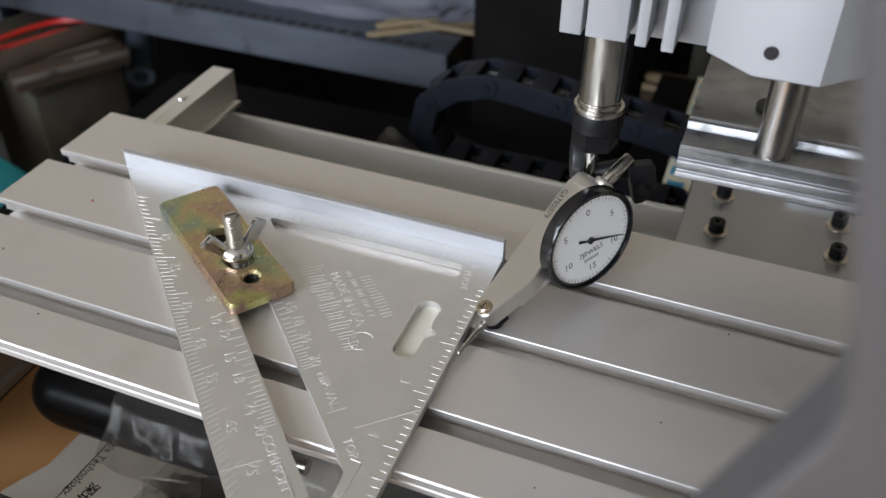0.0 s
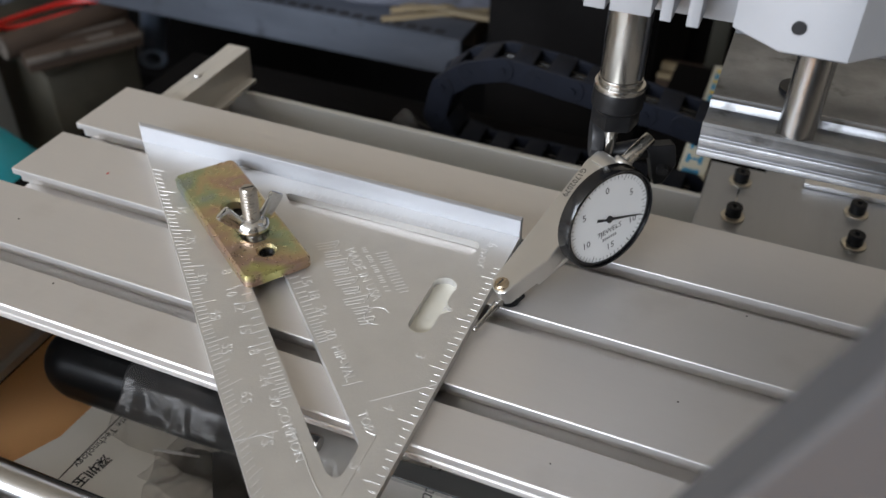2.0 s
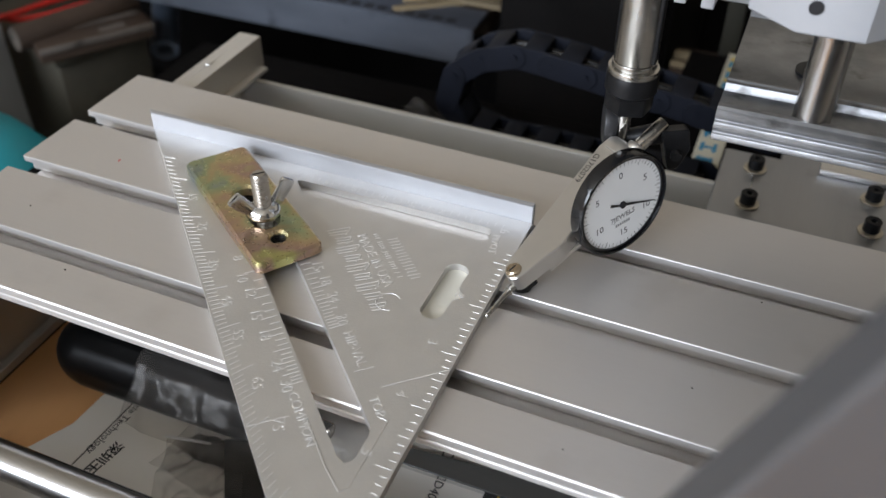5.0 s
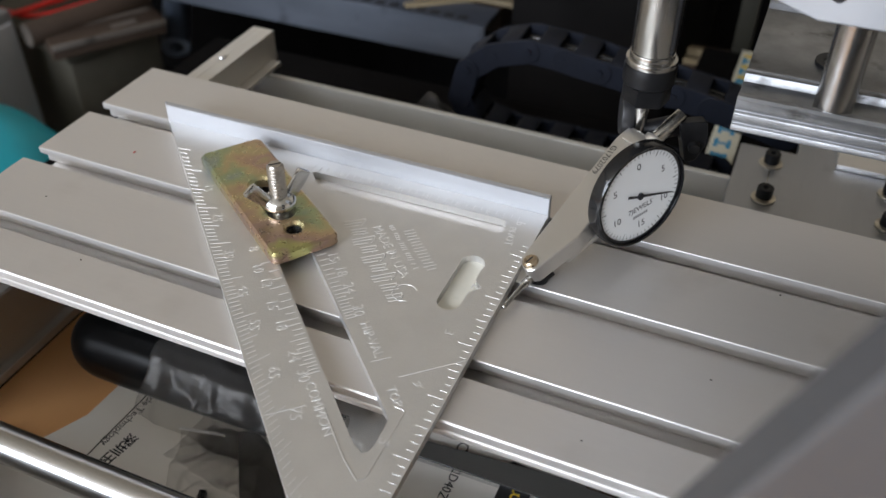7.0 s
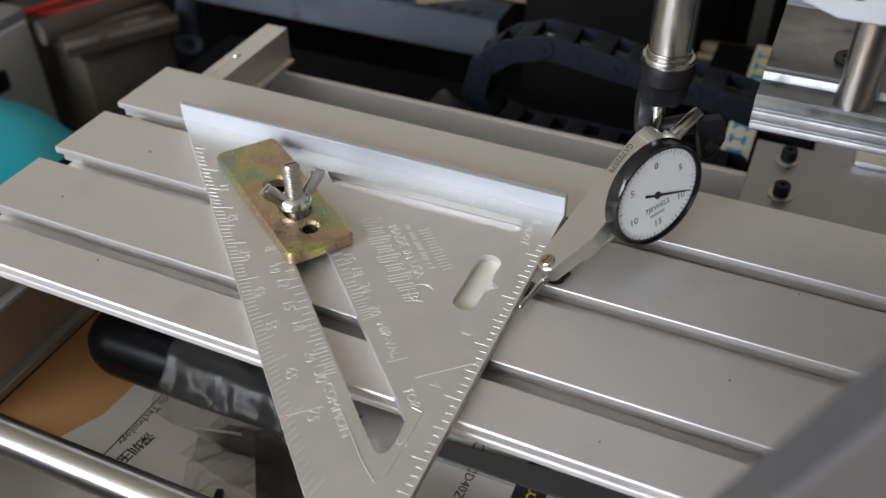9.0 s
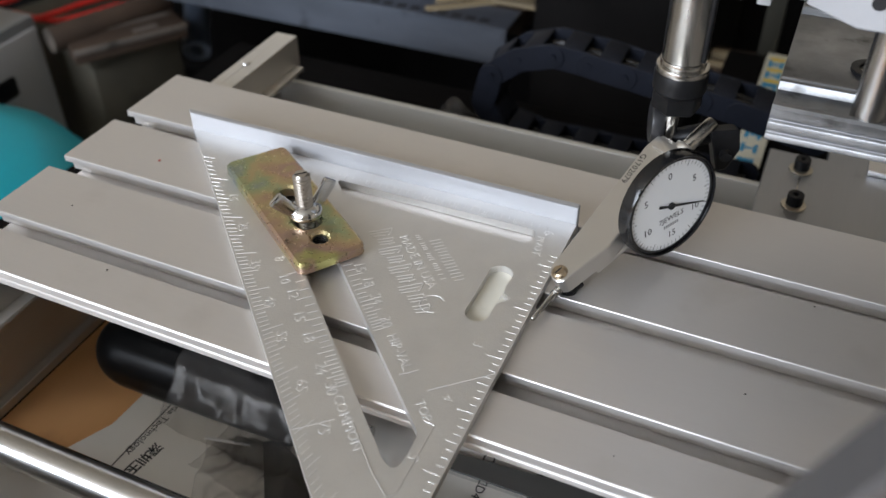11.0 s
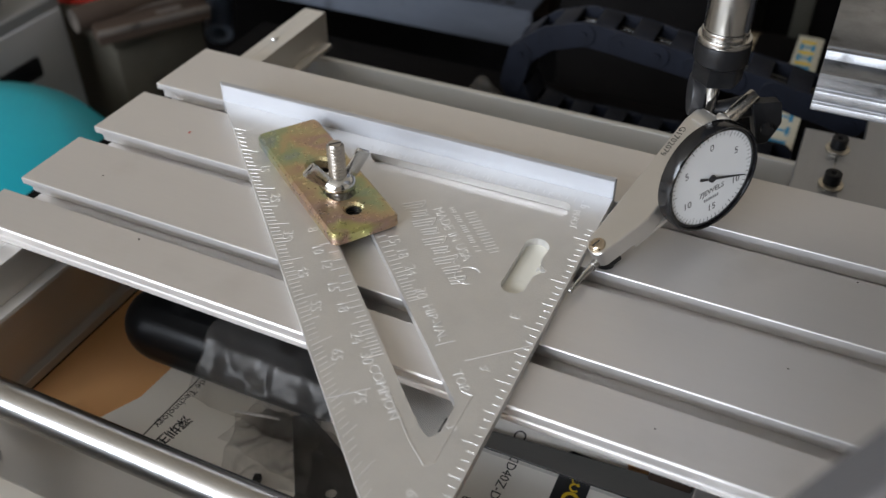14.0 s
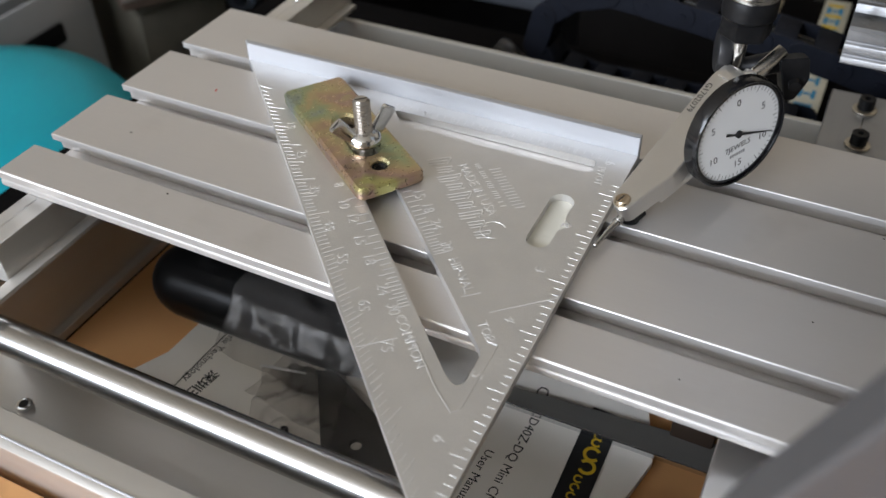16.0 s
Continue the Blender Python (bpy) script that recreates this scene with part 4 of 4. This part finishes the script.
LINK = 0.0217


def chain_link(y_front, y_back):
    bm = bmesh.new()
    for y in (y_front, y_back):
        p = prism(stadium(0.0, 0.0, 0.0105, 0.0075), 0, 0.0022, r=0.0004)
        p.transform(Matrix(((1, 0, 0, 0), (0, 0, 1, y), (0, 1, 0, 0), (0, 0, 0, 1))))
        join(bm, p)
    for z in (-0.0076, 0.0056):
        box(-0.0062, 0.0062, y_front + 0.0023, y_back - 0.0001, z, z + 0.0020, 0.0004, bm=bm)
    cyl((0.01085, y_front - 0.0012, 0), (0.01085, y_front, 0), 0.0020, seg=14, bm=bm)
    return bm


first = None
d, turn_over = 0.0, 0
while d + LINK < dist[-1]:
    a, b = at_length(d), at_length(d + LINK)
    mid, dr = (a + b) / 2, (b - a)
    ang = math.degrees(math.atan2(dr.y, dr.x))
    m = pose(mid.x, 0.196, mid.y, 0, -ang, 0)
    if turn_over < 2:
        ob = part("chain_link", chain_link(*((-0.0130, 0.0108), (-0.0123, 0.0101))[turn_over]), M_CHAIN, chain, "", m)
        first = (first or []) + [ob.data]
    else:
        ob = new("chain_link", first[turn_over % 2])
        ob.matrix_basis, ob.parent = m, chain
    turn_over += 1
    d += LINK
cables = thing("cable_bundle", "black cables running inside the drag chain", "cable")
for off in (-0.004, 0.001, 0.006):
    pts = [(p.x, 0.196 + off, p.y) for i, p in enumerate(track[::6])]
    part("cable", tube(curve_points([(x, y, z) for x, y, z in pts[::2]], 4), 0.0022, 8), M_BLACK, cables)

film_heap = thing("plastic_wrap", "crumpled clear plastic wrap beside the drag chain", "plastic wrap")
film_sheet("film", film_heap, -0.121, 0.166, 0.050, 0.046, 30, lambda u, v: -0.088 + 0.030 * math.exp(-(u * u + v * v) / 0.0003), 11.0, "clear crumpled film", 2.4)

strip = thing("printed_packing_strip", "pale printed packing strip lying on the bench behind the bed", "packing strip", at=pose(0.0470, 0.0, -0.0948, 0, 0, 0))
part("strip_board", box(-0.0088, 0.0088, 0.1450, 0.3840, 0.0, 0.0028, 0.0005), M_STRIP, strip)
rp = random.Random(21)
for k in range(13):
    yc = 0.1540 + 0.0172 * k
    part("print_bar", box(-0.0060, -0.0036, yc, yc + 0.0100, 0.0029, 0.0031), M_BLUEPRINT, strip)
    part("print_bar", box(0.0020, 0.0044, yc, yc + 0.0100, 0.0029, 0.0031), M_BLUEPRINT, strip)
    part("print_bar", box(-0.0035, 0.0019, yc + rp.choice((0.0, 0.0038, 0.0076)), yc + 0.0095, 0.0029, 0.0031) if k % 3 == 1 else box(-0.0035, 0.0019, yc + 0.0040, yc + 0.0062, 0.0029, 0.0031), M_BLUEPRINT, strip)
    if k > 6:
        part("print_bar", box(-0.0060, 0.0046, yc + 0.0115, yc + 0.0150, 0.0029, 0.0031), M_YELLOW, strip)

# ---- shelf and clutter behind ----
shelf = thing("slotted_steel_shelf", "galvanised slotted angle shelf behind the machine", "shelf")
part("front_rail", along_x([(0.400, -0.1210), (0.400, -0.1560), (0.4025, -0.1560), (0.4025, -0.1235), (0.440, -0.1235), (0.440, -0.1210)], -1.30, -0.175, 0.0004), M_GALV, shelf)
for k in range(82):
    xx = -1.28 + 0.0133 * k
    sl = part("slot_hole", box(xx, xx + 0.0088, 0.4050, 0.4130, -0.12080, -0.1204), M_INK, shelf) if k == 0 else None
    if sl:
        slot_mesh = sl.data
    else:
        ob = new("slot_hole", slot_mesh)
        ob.matrix_basis, ob.parent = pose(0.0133 * k, 0, 0), shelf
part("shelf_board", box(-1.30, -0.175, 0.4405, 0.95, -0.145, -0.1225, 0.001), M_WOOD, shelf)
for px in (-1.28, -0.190):
    part("upright", box(px, px + 0.035, 0.905, 0.940, -1.0, -0.1455, 0.001), M_GALV, shelf)
# shade under the shelf, put into a near-black board and added sheet
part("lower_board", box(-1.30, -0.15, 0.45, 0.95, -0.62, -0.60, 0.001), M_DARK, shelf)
part("shade_panel", box(-2.15, 0.70, 0.951, 0.96, -0.98, 0.05, 0.001), M_DARK, shelf)

tub = thing("black_storage_cabinet", "tall black plastic storage cabinet beside the shelf", "storage cabinet")
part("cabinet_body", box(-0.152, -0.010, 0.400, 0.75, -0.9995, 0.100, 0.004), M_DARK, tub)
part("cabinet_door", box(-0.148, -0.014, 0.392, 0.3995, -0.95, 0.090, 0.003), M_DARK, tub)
shelf_e = thing("steel_angle_shelf_bay", "galvanised angle shelf bay with a pale brass profile and post", "shelf")
part("front_rail", along_x([(0.400, -0.1210), (0.400, -0.1400), (0.4025, -0.1400), (0.4025, -0.1235), (0.440, -0.1235), (0.440, -0.1210)], -0.006, 0.70, 0.0004), M_WOOD, shelf_e)
part("profile_bar", along_x([(0.4010, -0.1208), (0.4060, -0.1208), (0.4060, -0.1165), (0.4010, -0.1165)], -0.006, 0.0290, 0.0006), M_BAMBOO, shelf_e, "pale brass profile")
part("profile_bar", along_x([(0.4160, -0.1208), (0.4230, -0.1208), (0.4230, -0.1150), (0.4160, -0.1150)], -0.006, 0.0290, 0.0006), M_BAMBOO, shelf_e, "pale brass profile")
part("post", box(0.0300, 0.0430, 0.386, 0.3985, -0.9995, 0.20, 0.001), M_OLIVE, shelf_e, "dark wooden post")
# added near-black sheet in place of the shade behind this bay
part("shade_board", box(-0.006, 0.70, 0.60, 0.61, -0.9995, 0.20, 0.001), M_DARK, shelf_e)

sack = thing("grey_plastic_sack", "grey translucent plastic sack lying on the shelf", "sack")
sb = bmesh.new()
bmesh.ops.create_icosphere(sb, subdivisions=5, radius=1.0)
for v in sb.verts:
    n_ = v.co.normalized()
    k = 1 + 0.10 * noise.noise(n_ * 3.1) + 0.05 * noise.noise(n_ * 9.0) + 0.02 * noise.noise(n_ * 24)
    v.co = Vector((n_.x * 0.20 * k, n_.y * 0.075 * k, max(-0.055, n_.z * 0.085 * k)))
part("sack_body", sb, mat("grey_polythene", (0.16, 0.165, 0.20), 0.35, 0.0, 0.12, 12, 0.2, 60), sack, "", pose(-0.330, 0.492, -0.0670))

bam = thing("bamboo_strips", "loose dry bamboo strips on the shelf", "bamboo strips")
rs = random.Random(2)
for k in range(7):
    part("strip_piece", box(-0.10, 0.10, -0.004, 0.004, 0, 0.004, 0.001), M_BAMBOO, bam, "", pose(-0.175 + 0.004 * k, 0.470 + 0.012 * k, -0.1222 + 0.0045 * (k % 2), 0, 0, rs.uniform(-16, 40)))
bar2 = thing("brass_profile", "pale brass profile lying along the shelf edge", "profile")
part("profile_bar", along_x([(0.4440, -0.1208), (0.4520, -0.1208), (0.4520, -0.1160), (0.4440, -0.1160)], -0.30, -0.15, 0.0006), M_BAMBOO, bar2)

# left background
def crate(name, label, material, x0, x1, y0, y1, z0, z1):
    t = thing(name, label, "box")
    part("body", box(x0, x1, y0, y1, z0, z1 - 0.012, 0.003), material, t)
    part("lid", box(x0 - 0.004, x1 + 0.004, y0 - 0.004, y1 + 0.004, z1 - 0.0115, z1, 0.003), material, t)
    return t


cab = thing("grey_drawer_cabinet", "grey painted drawer cabinet with dark pulls", "cabinet")
part("carcass", box(-1.05, -0.6250, 0.02, 0.312, -0.9995, -0.150, 0.004), M_GREYBOX, cab)
PALE = mat("pale_grey_paint", (0.42, 0.43, 0.45), 0.5, 0.0, 0.10, 9)
for k in range(4):
    z1 = -0.160 - 0.13 * k
    dr_ = part("drawer_front", box(-0.6248, -0.6200, 0.028, 0.306, z1 - 0.122, z1, 0.002), PALE, cab)
    part("drawer_pull", box(-0.6198, -0.6150, 0.200, 0.262, z1 - 0.050, z1 - 0.030, 0.003), M_BLACKOX, dr_)
ol_box = crate("olive_box", "dull olive card box standing beside the bench", M_OLIVEBOX, 0.0, 0.100, 0.0, 0.160, -0.9995, -0.1880)
ol_box.matrix_world = pose(-0.573, 0.316, 0, 0, 0, 71)
M_BATTEN = mat("weathered_paint", (0.085, 0.070, 0.058), 0.7, 0.0, 0.5, 60, 0.3, 160, (0.2, 1, 1), spots=0.8, spot_colour=(0.02, 0.015, 0.01), spot_scale=70)
scrap = thing("worn_wood_batten", "worn painted wooden batten lying on the boxes", "batten", at=pose(-0.558, 0.355, -0.1878, 0, 0, 57))
part("batten", box(-0.056, 0.056, -0.021, 0.021, 0, 0.016, 0.002), M_WOOD, scrap)
part("edge_strip", box(-0.056, 0.056, -0.0236, -0.0212, 0.010, 0.0165, 0.001), M_BATTEN, scrap, "grey worn edge")
part("paint_patch", box(0.005, 0.030, -0.016, -0.006, 0.0162, 0.0168), M_BATTEN, scrap, "ochre paint patch")
part("label_patch", box(-0.050, 0.050, 0.006, 0.012, 0.0162, 0.0168), M_BATTEN, scrap, "faded paper label")
club = thing("round_wooden_handle", "round dark wooden tool handle", "tool handle")
part("handle_bar", cyl((-0.6020, 0.3020, -0.1690), (-0.5550, 0.4200, -0.1690), 0.0125, 0.0125, 28, 0.002), M_WOOD, club)
part("end_grain", cyl((-0.60240, 0.3010, -0.1690), (-0.60208, 0.3018, -0.1690), 0.0115, 0.0115, 28), M_BATTEN, club)
pipe = thing("blue_grey_pipe", "blue-grey plastic pipe with open end", "pipe")
prof = [(0.0085, 0.0), (0.0150, 0.0), (0.0150, 0.16), (0.0085, 0.16), (0.0085, 0.0)]
part("pipe_wall", lathe(prof, 32), M_BLUEGREY, pipe, "", Matrix.Translation((-0.5543, 0.450, -0.2395)) @ Vector((-0.34, 0.55, 0.25)).to_track_quat("Z", "Y").to_matrix().to_4x4())
wires = thing("red_wire_coil", "tangled red and orange wires", "wire")
for c, mt in (([(-0.80, 0.33, -0.178), (-0.70, 0.345, -0.176), (-0.64, 0.350, -0.176), (-0.60, 0.405, -0.174), (-0.54, 0.42, -0.160), (-0.50, 0.43, -0.140)], M_RED),
              ([(-0.78, 0.31, -0.178), (-0.68, 0.330, -0.155), (-0.655, 0.35, -0.140), (-0.63, 0.40, -0.120), (-0.60, 0.43, -0.165)], M_RED),
              ([(-0.72, 0.305, -0.178), (-0.66, 0.33, -0.172), (-0.62, 0.41, -0.170), (-0.56, 0.43, -0.165)], M_RED),
              ([(-0.74, 0.32, -0.178), (-0.69, 0.33, -0.150), (-0.665, 0.35, -0.125), (-0.62, 0.42, -0.110), (-0.58, 0.44, -0.150)], M_ORANGE)):
    part("wire", tube(curve_points(c, 10), 0.0030, 8), mt, wires)
cloth = thing("crumpled_rag", "crumpled blue-grey rag on the cabinet", "rag")
rg = bmesh.new()
bmesh.ops.create_icosphere(rg, subdivisions=4, radius=1.0)
for v in rg.verts:
    n_ = v.co.normalized()
    k = 1 + 0.25 * noise.noise(n_ * 3.0 + Vector((5, 0, 0))) + 0.12 * noise.noise(n_ * 8.0)
    v.co = Vector((n_.x * 0.055 * k, n_.y * 0.040 * k, max(-0.016, n_.z * 0.030 * k)))
part("rag_body", rg, mat("blue_grey_cloth", (0.10, 0.12, 0.16), 0.9, 0.0, 0.3, 30, 0.4, 200), cloth, "", pose(-0.690, 0.240, -0.1335))

stool = thing("teal_plastic_stool", "round teal plastic stool beside the bench", "stool")
seat = lathe([(0.0, 0.0), (0.06, -0.001), (0.105, -0.006), (0.135, -0.018), (0.150, -0.040), (0.155, -0.075), (0.150, -0.085), (0.146, -0.075), (0.138, -0.045), (0.0, -0.030)], 72)
part("seat", seat, M_TEAL, stool, "", pose(-0.515, 0.045, -0.140))
for k in range(4):
    a = radians(45 + 90 * k)
    part("leg", cyl((-0.515 + 0.10 * math.cos(a), 0.045 + 0.10 * math.sin(a), -0.185), (-0.515 + 0.15 * math.cos(a), 0.045 + 0.15 * math.sin(a), -0.9995), 0.018, 0.022, 20), M_TEAL, stool)

# small chips and specks on the table
specks = thing("metal_chips", "tiny dark chips scattered on the table", "chips", kind="stuff")
ch = bmesh.new()
rc = random.Random(12)
for k in range(14):
    x, (y0, y1) = rc.uniform(-0.2, 0.2), rc.choice(((0.008, 0.043), (-0.035, -0.004), (-0.077, -0.047), (-0.105, -0.089)))
    y = rc.uniform(y0, y1)
    if x > 0.004 or x + y < -0.19:
        box(x, x + rc.uniform(0.0003, 0.0008), y, y + rc.uniform(0.0003, 0.0006), 0.0001, 0.0003, bm=ch)
part("chip", ch, M_OLIVE, specks)
swarf = thing("red_plastic_chip", "tiny red plastic chip on the table", "chip")
part("chip_body", box(-0.1835, -0.1829, -0.0214, -0.0200, 0.0001, 0.0004, 0.0001), M_RED, swarf)
